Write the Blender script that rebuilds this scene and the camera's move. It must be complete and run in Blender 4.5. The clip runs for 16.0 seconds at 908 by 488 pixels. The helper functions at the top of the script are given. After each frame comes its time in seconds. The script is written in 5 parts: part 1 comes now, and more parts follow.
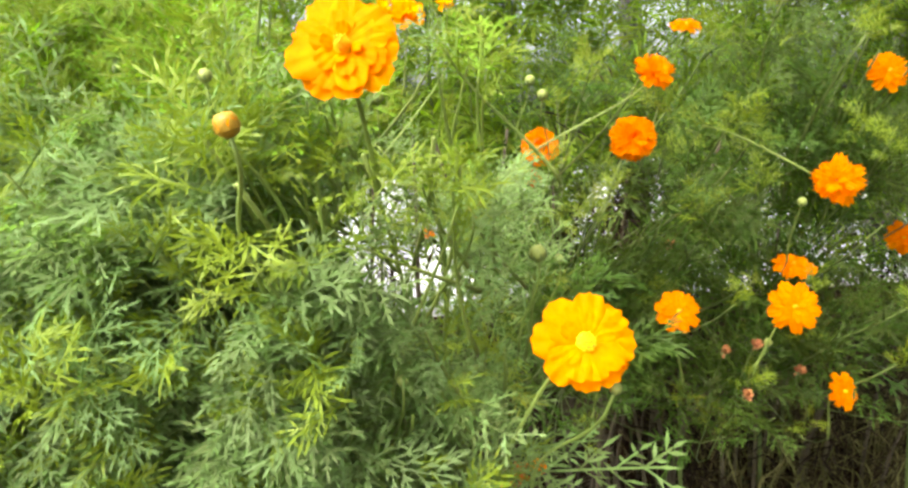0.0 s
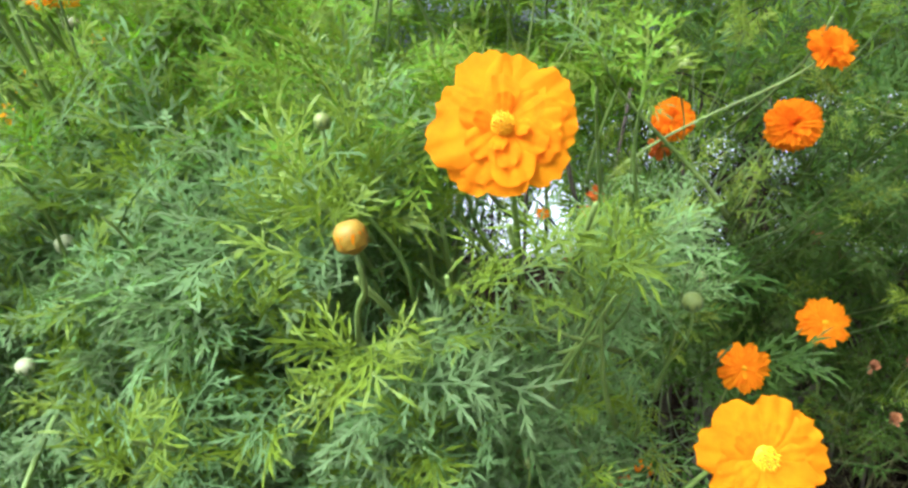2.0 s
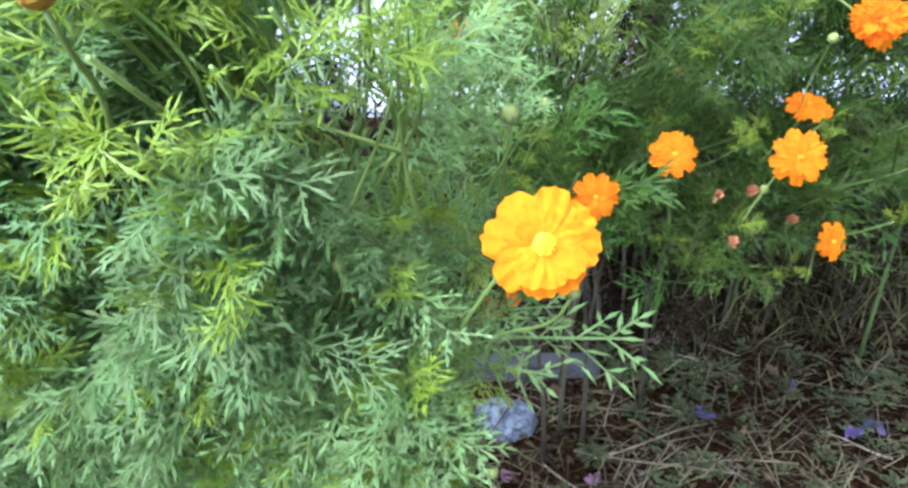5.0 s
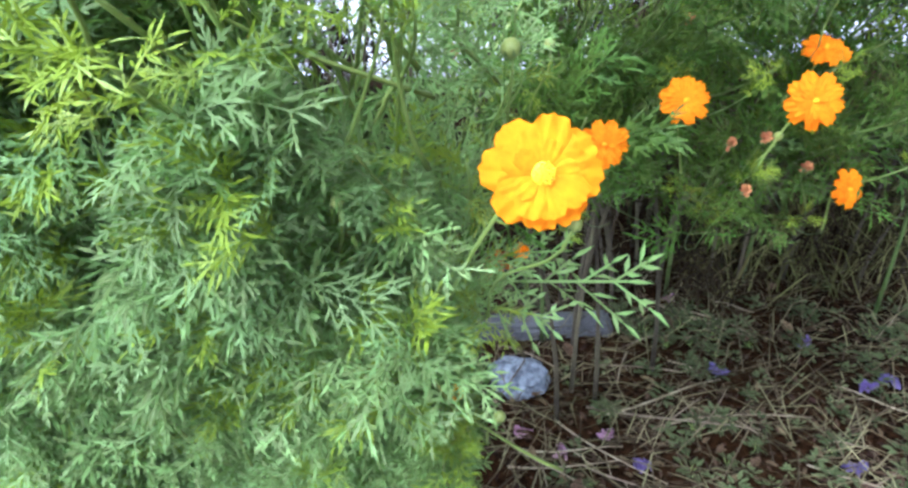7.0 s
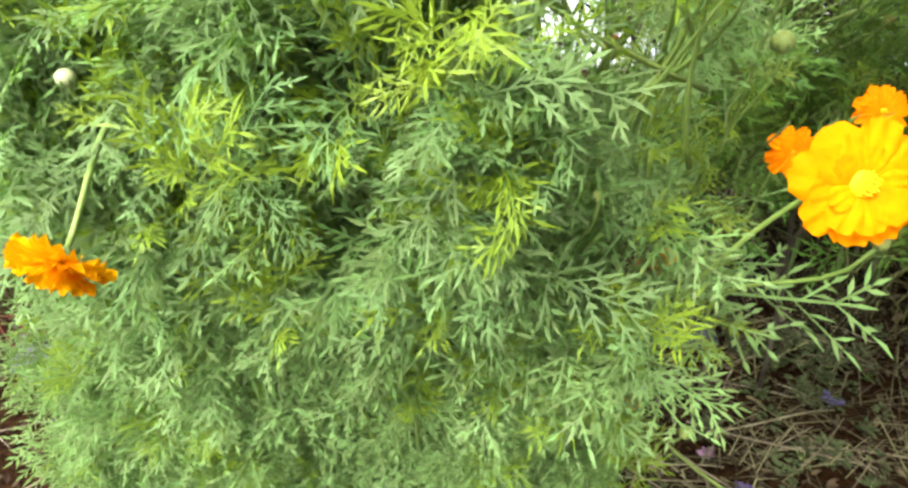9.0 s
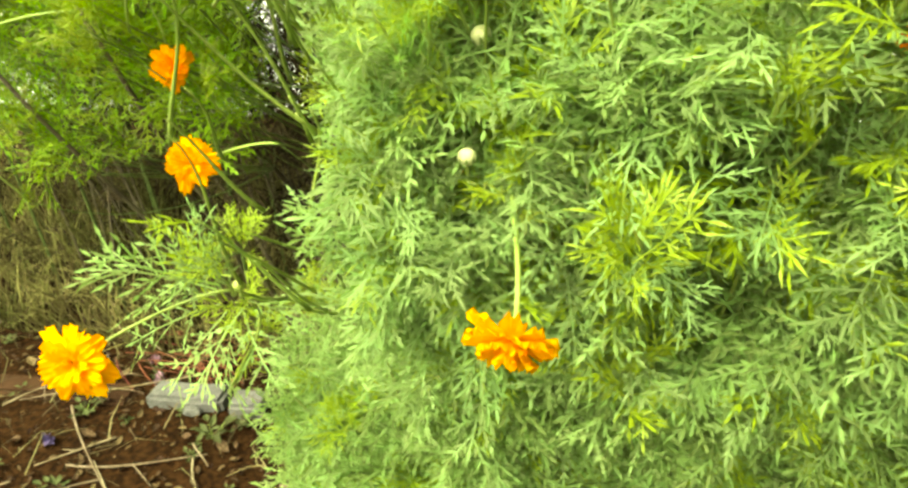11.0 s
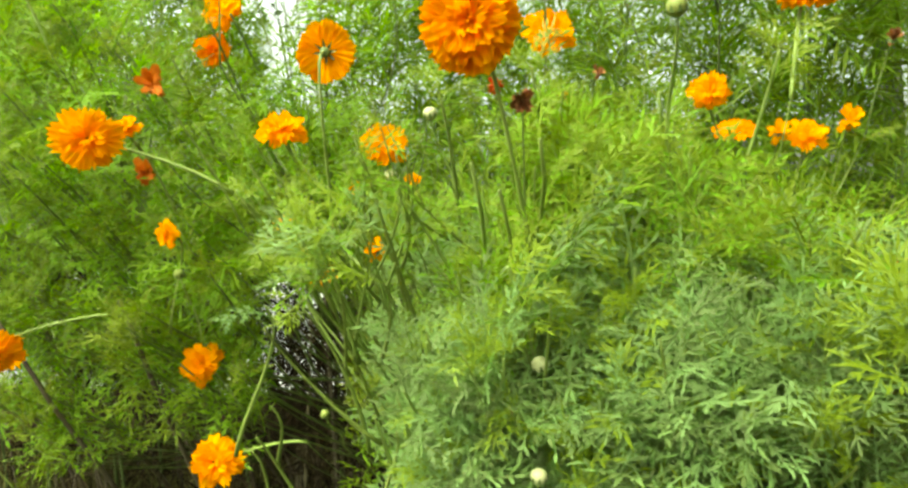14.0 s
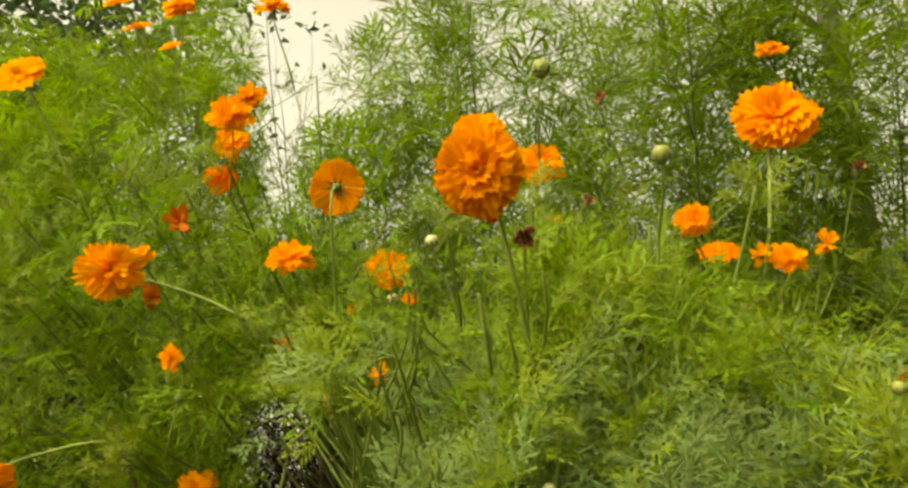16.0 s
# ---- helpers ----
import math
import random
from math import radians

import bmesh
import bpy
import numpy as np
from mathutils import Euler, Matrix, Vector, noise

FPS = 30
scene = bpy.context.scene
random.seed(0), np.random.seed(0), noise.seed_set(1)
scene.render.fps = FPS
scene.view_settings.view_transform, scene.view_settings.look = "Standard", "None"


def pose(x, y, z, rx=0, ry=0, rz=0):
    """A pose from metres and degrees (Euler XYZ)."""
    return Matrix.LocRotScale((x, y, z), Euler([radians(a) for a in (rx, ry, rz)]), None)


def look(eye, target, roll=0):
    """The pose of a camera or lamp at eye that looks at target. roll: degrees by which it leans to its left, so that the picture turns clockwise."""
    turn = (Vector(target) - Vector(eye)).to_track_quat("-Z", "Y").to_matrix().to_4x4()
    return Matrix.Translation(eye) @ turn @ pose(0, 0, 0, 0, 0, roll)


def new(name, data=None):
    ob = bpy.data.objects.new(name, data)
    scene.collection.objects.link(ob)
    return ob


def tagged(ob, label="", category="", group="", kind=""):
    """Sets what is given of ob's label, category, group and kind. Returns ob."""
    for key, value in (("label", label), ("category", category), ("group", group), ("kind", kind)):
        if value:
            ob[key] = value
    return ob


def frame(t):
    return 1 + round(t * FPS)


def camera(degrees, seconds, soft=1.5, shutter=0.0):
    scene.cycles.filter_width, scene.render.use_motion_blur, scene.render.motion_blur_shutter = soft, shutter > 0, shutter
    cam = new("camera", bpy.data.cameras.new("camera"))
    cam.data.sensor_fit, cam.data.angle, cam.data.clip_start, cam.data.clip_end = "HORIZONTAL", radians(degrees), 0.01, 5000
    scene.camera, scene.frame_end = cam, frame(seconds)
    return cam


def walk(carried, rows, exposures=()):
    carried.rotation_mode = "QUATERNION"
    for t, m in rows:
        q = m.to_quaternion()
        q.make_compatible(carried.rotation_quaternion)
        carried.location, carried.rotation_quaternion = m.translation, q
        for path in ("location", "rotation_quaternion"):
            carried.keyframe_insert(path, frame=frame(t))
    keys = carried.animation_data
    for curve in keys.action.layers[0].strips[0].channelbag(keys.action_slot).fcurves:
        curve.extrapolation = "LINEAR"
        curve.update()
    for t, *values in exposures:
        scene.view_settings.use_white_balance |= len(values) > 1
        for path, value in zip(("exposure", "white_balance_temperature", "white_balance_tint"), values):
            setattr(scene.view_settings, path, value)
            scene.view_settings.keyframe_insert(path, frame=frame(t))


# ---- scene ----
cam = camera(69.1, 16.0, soft=2.7)
PATH = [
    (0, (0.018, 0.029, 1.282), (0.003, 1.992, 0.902), -4.4),
    (0.5, (0.0, 0.057, 1.291), (-0.147, 2.009, 0.88), -3.9),
    (1, (-0.006, 0.083, 1.309), (-0.218, 2.031, 0.907), -3.5),
    (1.5, (-0.003, 0.093, 1.328), (-0.291, 2.036, 0.953), -3.9),
    (2, (-0.005, 0.098, 1.331), (-0.31, 1.991, 0.761), -3.2),
    (2.5, (-0.006, 0.099, 1.332), (-0.256, 1.957, 0.635), -1.2),
    (3, (-0.005, 0.098, 1.327), (-0.235, 1.922, 0.539), -0.9),
    (3.5, (0.008, 0.099, 1.317), (-0.153, 1.897, 0.456), -0.9),
    (4, (0.029, 0.096, 1.309), (-0.053, 1.876, 0.399), -1.5),
    (4.2, (0.035, 0.094, 1.309), (-0.021, 1.871, 0.393), -1.3),
    (6.3, (0.051, 0.09, 1.292), (-0.036, 1.799, 0.256), -3.3),
    (6.5, (0.052, 0.09, 1.291), (-0.044, 1.796, 0.252), -3.4),
    (7, (0.052, 0.089, 1.289), (-0.044, 1.789, 0.241), -3.5),
    (7.5, (0.034, 0.092, 1.286), (-0.095, 1.773, 0.209), -2.3),
    (8, (0.007, 0.096, 1.283), (-0.249, 1.755, 0.196), -2.6),
    (8.2, (-0.002, 0.097, 1.284), (-0.293, 1.751, 0.197), -2.3),
    (10.3, (-0.103, 0.088, 1.286), (-0.519, 1.791, 0.324), -3.7),
    (10.5, (-0.12, 0.083, 1.291), (-0.581, 1.787, 0.35), -3.9),
    (11, (-0.167, 0.069, 1.301), (-0.735, 1.759, 0.394), -3.3),
    (11.5, (-0.195, 0.055, 1.308), (-0.837, 1.746, 0.454), -3.0),
    (12, (-0.208, 0.043, 1.313), (-0.867, 1.772, 0.554), -2.2),
    (12.5, (-0.21, 0.036, 1.317), (-0.833, 1.823, 0.67), -1.6),
    (13, (-0.209, 0.03, 1.325), (-0.796, 1.884, 0.855), -1.6),
    (13.5, (-0.205, 0.027, 1.332), (-0.792, 1.913, 1.021), -2.3),
    (14, (-0.203, 0.019, 1.338), (-0.724, 1.946, 1.22), -2.1),
    (14.5, (-0.205, 0.011, 1.343), (-0.691, 1.951, 1.35), -2.3),
    (15, (-0.204, 0.004, 1.347), (-0.674, 1.945, 1.454), -2.3),
    (15.5, (-0.206, -0.002, 1.348), (-0.686, 1.931, 1.523), -2.6),
    (16, (-0.208, -0.008, 1.348), (-0.681, 1.922, 1.571), -2.6),
]
walk(cam, [(t, look(eye, target, roll)) for t, eye, target, roll in PATH],
     exposures=[(0, 2.35, 6700, 8), (1, 2.1, 6000, 9), (1.5, 2.0, 5700, 9), (2, 1.9, 5300, 7), (3, 1.9, 4600, 10), (3.5, 2.15, 4200, 28), (4, 2.4, 4550, 21),
                (7, 2.5, 5000, 13), (8.2, 2.45, 4900, 12), (10.5, 2.65, 9700, -21), (12.5, 2.65, 8400, -10), (13.5, 2.45, 7300, -7), (14, 2.0, 7800, -17),
                (14.5, 1.55, 8500, -26), (15, 1.42, 9400, -21), (16, 1.2, 10800, -2)])

# ---- sky, sun ----
world = bpy.data.worlds.new("overcast_sky")
scene.world = world
world.use_nodes = True
wn, wl = world.node_tree.nodes, world.node_tree.links
wn.clear()
sky = wn.new("ShaderNodeTexSky")
sky.sky_type, sky.sun_disc = "NISHITA", False
sky.sun_elevation, sky.sun_rotation = radians(59), radians(-140)
sky.air_density, sky.dust_density, sky.ozone_density = 1.0, 6.0, 1.0
pale = wn.new("ShaderNodeHueSaturation")
pale.inputs["Saturation"].default_value = 0.25
back = wn.new("ShaderNodeBackground")
back.inputs["Strength"].default_value = 0.15  # bright overcast
wout = wn.new("ShaderNodeOutputWorld")
wl.new(sky.outputs[0], pale.inputs["Color"])
wl.new(pale.outputs[0], back.inputs["Color"])
wl.new(back.outputs[0], wout.inputs["Surface"])

sun = new("sun", bpy.data.lights.new("sun", "SUN"))
sun.data.energy, sun.data.angle, sun.data.color = 0.65, radians(30), (1.0, 0.96, 0.9)
sun.matrix_world = look((-2.3, -2.2, 6.6), (0, 0.6, 0.6))


# ---- materials ----
def material(name, colors, rough=0.6, scale=40.0, bump=0.0, bump_scale=200.0, through_light=0.0, through_color=None,
             vary=0.0, island=0.0, gloss=0.35, detail_colors=None, detail_scale=300.0, detail_mix=0.4, coords="Object"):
    """A surface with broad and fine colour variation, a fine relief and, for leaves and petals, light shining through."""
    m = bpy.data.materials.new(name)
    m.use_nodes = True
    n, k = m.node_tree.nodes, m.node_tree.links
    n.clear()
    out = n.new("ShaderNodeOutputMaterial")
    bsdf = n.new("ShaderNodeBsdfPrincipled")
    bsdf.inputs["Roughness"].default_value = rough
    bsdf.inputs["Specular IOR Level"].default_value = gloss
    tc = n.new("ShaderNodeTexCoord")
    noise_a = n.new("ShaderNodeTexNoise")
    noise_a.inputs["Scale"].default_value, noise_a.inputs["Detail"].default_value = scale, 4
    k.new(tc.outputs[coords], noise_a.inputs["Vector"])
    ramp = n.new("ShaderNodeValToRGB")
    ramp.color_ramp.elements[0].position, ramp.color_ramp.elements[1].position = 0.3, 0.7
    while len(ramp.color_ramp.elements) < len(colors):
        ramp.color_ramp.elements.new(0.3 + 0.4 * (len(ramp.color_ramp.elements) - 1) / (len(colors) - 1))
    for e, c in zip(ramp.color_ramp.elements, colors):
        e.color = (*c, 1)
    k.new(noise_a.outputs["Fac"], ramp.inputs["Fac"])
    last = ramp.outputs[0]
    if detail_colors:
        noise_b = n.new("ShaderNodeTexNoise")
        noise_b.inputs["Scale"].default_value, noise_b.inputs["Detail"].default_value = detail_scale, 6
        k.new(tc.outputs[coords], noise_b.inputs["Vector"])
        r2 = n.new("ShaderNodeValToRGB")
        r2.color_ramp.elements[0].position, r2.color_ramp.elements[1].position = 0.4, 0.62
        r2.color_ramp.elements[0].color, r2.color_ramp.elements[1].color = (*detail_colors[0], 1), (*detail_colors[1], 1)
        k.new(noise_b.outputs["Fac"], r2.inputs["Fac"])
        mix = n.new("ShaderNodeMix")
        mix.data_type = "RGBA"
        mix.inputs[0].default_value = detail_mix
        k.new(last, mix.inputs[6]), k.new(r2.outputs[0], mix.inputs[7])
        last = mix.outputs[2]
    if vary or island:
        hsv = n.new("ShaderNodeHueSaturation")
        rnd = n.new("ShaderNodeObjectInfo").outputs["Random"] if vary else n.new("ShaderNodeNewGeometry").outputs["Random Per Island"]
        amount = vary or island
        for socket, low, high in (("Value", 1 - amount, 1 + amount), ("Hue", 0.5 - amount * 0.05, 0.5 + amount * 0.05)):
            mr = n.new("ShaderNodeMapRange")
            mr.inputs["To Min"].default_value, mr.inputs["To Max"].default_value = low, high
            k.new(rnd, mr.inputs["Value"]), k.new(mr.outputs[0], hsv.inputs[socket])
        k.new(last, hsv.inputs["Color"])
        last = hsv.outputs[0]
    k.new(last, bsdf.inputs["Base Color"])
    if bump:
        noise_c = n.new("ShaderNodeTexNoise")
        noise_c.inputs["Scale"].default_value, noise_c.inputs["Detail"].default_value = bump_scale, 5
        k.new(tc.outputs[coords], noise_c.inputs["Vector"])
        bp = n.new("ShaderNodeBump")
        bp.inputs["Strength"].default_value, bp.inputs["Distance"].default_value = bump, 0.01
        k.new(noise_c.outputs["Fac"], bp.inputs["Height"]), k.new(bp.outputs[0], bsdf.inputs["Normal"])
    if through_light:
        tr = n.new("ShaderNodeBsdfTranslucent")
        if through_color:
            tint = n.new("ShaderNodeMix")
            tint.data_type, tint.blend_type = "RGBA", "MULTIPLY"
            tint.inputs[0].default_value = 1.0
            k.new(last, tint.inputs[6])
            tint.inputs[7].default_value = (*through_color, 1)
            k.new(tint.outputs[2], tr.inputs["Color"])
        else:
            k.new(last, tr.inputs["Color"])
        ms = n.new("ShaderNodeMixShader")
        ms.inputs[0].default_value = through_light
        k.new(bsdf.outputs[0], ms.inputs[1]), k.new(tr.outputs[0], ms.inputs[2])
        k.new(ms.outputs[0], out.inputs["Surface"])
    else:
        k.new(bsdf.outputs[0], out.inputs["Surface"])
    return m


M_LEAF = material("cosmos_grey_leaf", [(0.162, 0.240, 0.080), (0.218, 0.306, 0.115)], 0.55, 3.0, through_light=0.48,
                  through_color=(1.0, 1.2, 0.45), vary=0.3, gloss=0.2)
M_LEAF_MASS = material("cosmos_grey_leaf_mass", [(0.160, 0.238, 0.070), (0.215, 0.302, 0.102)], 0.5, 9.0, through_light=0.42,
                       through_color=(1.0, 1.2, 0.45), island=0.32, gloss=0.2)
# Darker green leaf copy: shade over the right-hand plants is put into the colour.
M_LEAF_GREEN_SHADED = material("cosmos_shaded_green_leaf", [(0.040, 0.075, 0.009), (0.076, 0.118, 0.017)], 0.5, 3.0, through_light=0.4,
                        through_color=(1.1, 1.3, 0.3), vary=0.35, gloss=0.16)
M_LEAF_GREEN_SHADED_MASS = material("cosmos_shaded_green_leaf_mass", [(0.033, 0.067, 0.007), (0.064, 0.106, 0.013)], 0.5, 9.0, through_light=0.4,
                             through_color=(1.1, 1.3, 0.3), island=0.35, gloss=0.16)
# Green of the upper leaves; doubles as the brighter copy lighting the left plants.
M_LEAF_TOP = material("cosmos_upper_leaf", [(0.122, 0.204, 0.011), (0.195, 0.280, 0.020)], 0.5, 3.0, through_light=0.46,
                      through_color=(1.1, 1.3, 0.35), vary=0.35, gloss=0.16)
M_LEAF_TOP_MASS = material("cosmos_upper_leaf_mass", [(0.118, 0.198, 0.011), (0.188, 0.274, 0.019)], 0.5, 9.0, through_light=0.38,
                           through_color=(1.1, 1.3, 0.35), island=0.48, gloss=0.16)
M_LEAF_YOUNG = material("cosmos_young_leaf", [(0.150, 0.208, 0.009), (0.220, 0.280, 0.016)], 0.5, 3.0, through_light=0.4, vary=0.2)
M_LEAF_FAR = material("cosmos_leaf_far", [(0.105, 0.168, 0.016), (0.190, 0.265, 0.030)], 0.6, 4.0, through_light=0.5,
                      through_color=(1.25, 1.45, 0.25), island=0.35, gloss=0.08)
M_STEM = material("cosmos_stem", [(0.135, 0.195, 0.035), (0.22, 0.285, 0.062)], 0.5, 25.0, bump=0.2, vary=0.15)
# Two darker copies of the stem green, with shade on outer and back stems painted in.
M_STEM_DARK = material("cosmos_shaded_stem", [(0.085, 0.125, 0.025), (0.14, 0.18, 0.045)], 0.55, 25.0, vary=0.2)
M_STEM_FAR = material("cosmos_shaded_back_stem", [(0.05, 0.075, 0.014), (0.09, 0.12, 0.03)], 0.6, 25.0, vary=0.2)
M_STEM_OLD = material("cosmos_old_stem", [(0.05, 0.035, 0.022), (0.10, 0.085, 0.045)], 0.75, 18.0, bump=0.5, vary=0.25)
M_ORANGE = material("orange_petal", [(0.88, 0.245, 0.0005), (0.92, 0.345, 0.001)], 0.55, 2.5, through_light=0.58,
                    vary=0.06, gloss=0.02, bump=0.15, bump_scale=60)
M_AMBER = material("amber_petal", [(0.94, 0.355, 0.0005), (0.97, 0.475, 0.001)], 0.55, 2.5, through_light=0.5,
                   vary=0.07, gloss=0.02, bump=0.15, bump_scale=60)
M_GOLD = material("golden_yellow_petal", [(0.90, 0.39, 0.0008), (0.94, 0.51, 0.002)], 0.55, 2.5, through_light=0.45, vary=0.05, gloss=0.02,
                  bump=0.15, bump_scale=60)
M_YELLOW = material("yellow_orange_petal", [(0.80, 0.220, 0.0003), (0.86, 0.320, 0.0006)], 0.55, 2.5, through_light=0.38, vary=0.05, gloss=0.02,
                    bump=0.15, bump_scale=60)
M_RED = material("red_orange_petal", [(0.42, 0.05, 0.006), (0.58, 0.10, 0.008)], 0.6, 3.0, through_light=0.25, vary=0.1, gloss=0.2)
M_WILT = material("wilted_orange_petal", [(0.50, 0.11, 0.008), (0.62, 0.17, 0.015)], 0.7, 3.0, through_light=0.25, vary=0.15, gloss=0.2)
M_DEAD = material("dead_petal", [(0.24, 0.085, 0.032), (0.44, 0.20, 0.08)], 0.85, 4.0, vary=0.2, gloss=0.15)
M_DISC = material("yellow_florets", [(0.84, 0.44, 0.003), (0.88, 0.54, 0.006)], 0.6, 400.0, gloss=0.2)
M_ANTHER = material("dark_anther", [(0.06, 0.03, 0.01), (0.10, 0.05, 0.02)], 0.7, 100.0)
M_CALYX = material("flower_calyx", [(0.09, 0.14, 0.036), (0.15, 0.19, 0.055)], 0.55, 30.0, vary=0.1)
M_BUD = material("pale_bud", [(0.17, 0.21, 0.04), (0.30, 0.34, 0.09)], 0.5, 120.0, vary=0.1)
M_BUD_WHITE = material("white_bud", [(0.36, 0.38, 0.16), (0.52, 0.52, 0.30)], 0.5, 120.0, vary=0.05)
M_BUD_GOLD = material("golden_bud", [(0.24, 0.13, 0.008), (0.42, 0.25, 0.022)], 0.5, 160.0)
# Brown soil, set darker than real earth: shade from the foliage is in the colour.
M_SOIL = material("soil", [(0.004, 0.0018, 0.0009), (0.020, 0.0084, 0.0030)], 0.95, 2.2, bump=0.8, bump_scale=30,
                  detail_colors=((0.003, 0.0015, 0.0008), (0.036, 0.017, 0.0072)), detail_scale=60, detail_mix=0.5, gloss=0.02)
M_LITTER = material("dead_leaf_litter", [(0.035, 0.021, 0.012), (0.13, 0.09, 0.05)], 0.9, 8.0, vary=0.5, gloss=0.04)
M_LITTER_MASS = material("litter_mass", [(0.012, 0.007, 0.004), (0.075, 0.048, 0.028)], 0.9, 30.0, island=0.6, gloss=0.04)
M_STRAW = material("dry_straw", [(0.024, 0.02, 0.010), (0.15, 0.122, 0.066)], 0.85, 6.0, island=0.65, gloss=0.04)
M_GRASS = material("olive_dry_grass", [(0.055, 0.058, 0.016), (0.17, 0.145, 0.06)], 0.8, 3.0, through_light=0.2, island=0.5, gloss=0.04)
M_TWIG = material("dry_twig", [(0.11, 0.08, 0.05), (0.27, 0.22, 0.15)], 0.9, 30.0, bump=0.4, vary=0.3, gloss=0.04)
M_CONCRETE = material("concrete_edging", [(0.055, 0.054, 0.052), (0.11, 0.108, 0.102)], 0.9, 9.0, bump=0.5, bump_scale=90,
                      detail_colors=((0.035, 0.034, 0.031), (0.13, 0.126, 0.12)), detail_scale=120, detail_mix=0.35)
# Reddish soil of the bed lip, darkened to carry the shadow under its step.
M_SOIL_LIP = material("shadowed_soil_lip", [(0.020, 0.010, 0.006), (0.050, 0.026, 0.014)], 0.95, 9.0, bump=0.6, bump_scale=60, gloss=0.03)
M_RED_TWIG = material("red_brown_twig", [(0.07, 0.022, 0.014), (0.17, 0.06, 0.036)], 0.9, 30.0, bump=0.3, vary=0.3, gloss=0.05)
# Darker grey concrete for the right-hand edging.
M_CONCRETE_DARK = material("dark_concrete_edging", [(0.035, 0.035, 0.037), (0.08, 0.08, 0.082)], 0.85, 9.0, bump=0.5, bump_scale=90,
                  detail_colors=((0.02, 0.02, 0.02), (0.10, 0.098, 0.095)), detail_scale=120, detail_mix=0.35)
M_YARD = material("pale_concrete_yard", [(0.42, 0.42, 0.415), (0.56, 0.56, 0.55)], 0.9, 1.2, bump=0.2, bump_scale=40,
                  detail_colors=((0.36, 0.36, 0.35), (0.60, 0.60, 0.59)), detail_scale=14, detail_mix=0.4)
M_STONE = material("blue_grey_stone", [(0.05, 0.058, 0.072), (0.17, 0.19, 0.22)], 0.9, 22.0, bump=1.0, bump_scale=70, gloss=0.1,
                   detail_colors=((0.03, 0.033, 0.04), (0.26, 0.28, 0.31)), detail_scale=60, detail_mix=0.45)
M_PURPLE = material("violet_petal", [(0.06, 0.04, 0.14), (0.15, 0.10, 0.25)], 0.6, 20.0, through_light=0.2, vary=0.25)
M_PINK = material("pink_petal", [(0.18, 0.08, 0.13), (0.28, 0.17, 0.22)], 0.6, 20.0, through_light=0.2, vary=0.2)
M_WEED = material("weed_leaf", [(0.022, 0.030, 0.009), (0.082, 0.090, 0.036)], 0.6, 12.0, through_light=0.2, vary=0.3, gloss=0.08)
M_BARK = material("tree_bark", [(0.07, 0.065, 0.055), (0.16, 0.15, 0.13)], 0.95, 5.0, bump=0.9, bump_scale=22, gloss=0.1)
# Brown of dry leaves, taken near black so the brush reads as deep shade.
M_BRUSH_SHADE = material("dry_brush", [(0.008, 0.006, 0.004), (0.034, 0.025, 0.013)], 0.9, 6.0, island=0.4, gloss=0.02)
M_TREE = material("tree_leaf", [(0.03, 0.065, 0.02), (0.09, 0.15, 0.045)], 0.5, 1.0, through_light=0.3, island=0.4)


# ---- mesh building ----
def mesh_of(name, verts, faces, mat, smooth=False):
    me = bpy.data.meshes.new(name)
    me.from_pydata([tuple(v) for v in verts], [], faces)
    me.materials.append(mat)
    if smooth:
        me.polygons.foreach_set("use_smooth", [True] * len(me.polygons))
    me.update()
    return me


def part(name, me, parent, m=None, label=""):
    """Links a mesh as one part under a thing or under a part; m is the place in the parent's own space."""
    ob = new(name, me)
    ob.parent = parent
    if m is not None:
        ob.matrix_basis = m
    if label:
        ob["label"] = label
    return ob


def bezier(p0, p1, p2, p3, n):
    pts = []
    for i in range(n + 1):
        t = i / n
        pts.append(p0 * (1 - t) ** 3 + p1 * 3 * t * (1 - t) ** 2 + p2 * 3 * t * t * (1 - t) + p3 * t ** 3)
    return pts


def tube(pts, r0, r1, sides=6):
    """Verts and faces of a tapered, closed tube along pts."""
    verts, faces = [], []
    ref = Vector((0.31, 0.52, 0.79))
    n = len(pts)
    for i, p in enumerate(pts):
        d = (pts[min(i + 1, n - 1)] - pts[max(i - 1, 0)]).normalized()
        u = d.cross(ref)
        if u.length < 0.05:
            u = d.cross(Vector((1, 0, 0)))
        u.normalize()
        w = d.cross(u)
        r = r0 + (r1 - r0) * i / (n - 1)
        for s in range(sides):
            a = 2 * math.pi * s / sides
            verts.append(p + (u * math.cos(a) + w * math.sin(a)) * r)
    for i in range(n - 1):
        for s in range(sides):
            a, b = i * sides + s, i * sides + (s + 1) % sides
            faces.append((a, b, b + sides, a + sides))
    faces.append(tuple(range(sides - 1, -1, -1)))
    faces.append(tuple(range((n - 1) * sides, n * sides)))
    return verts, faces


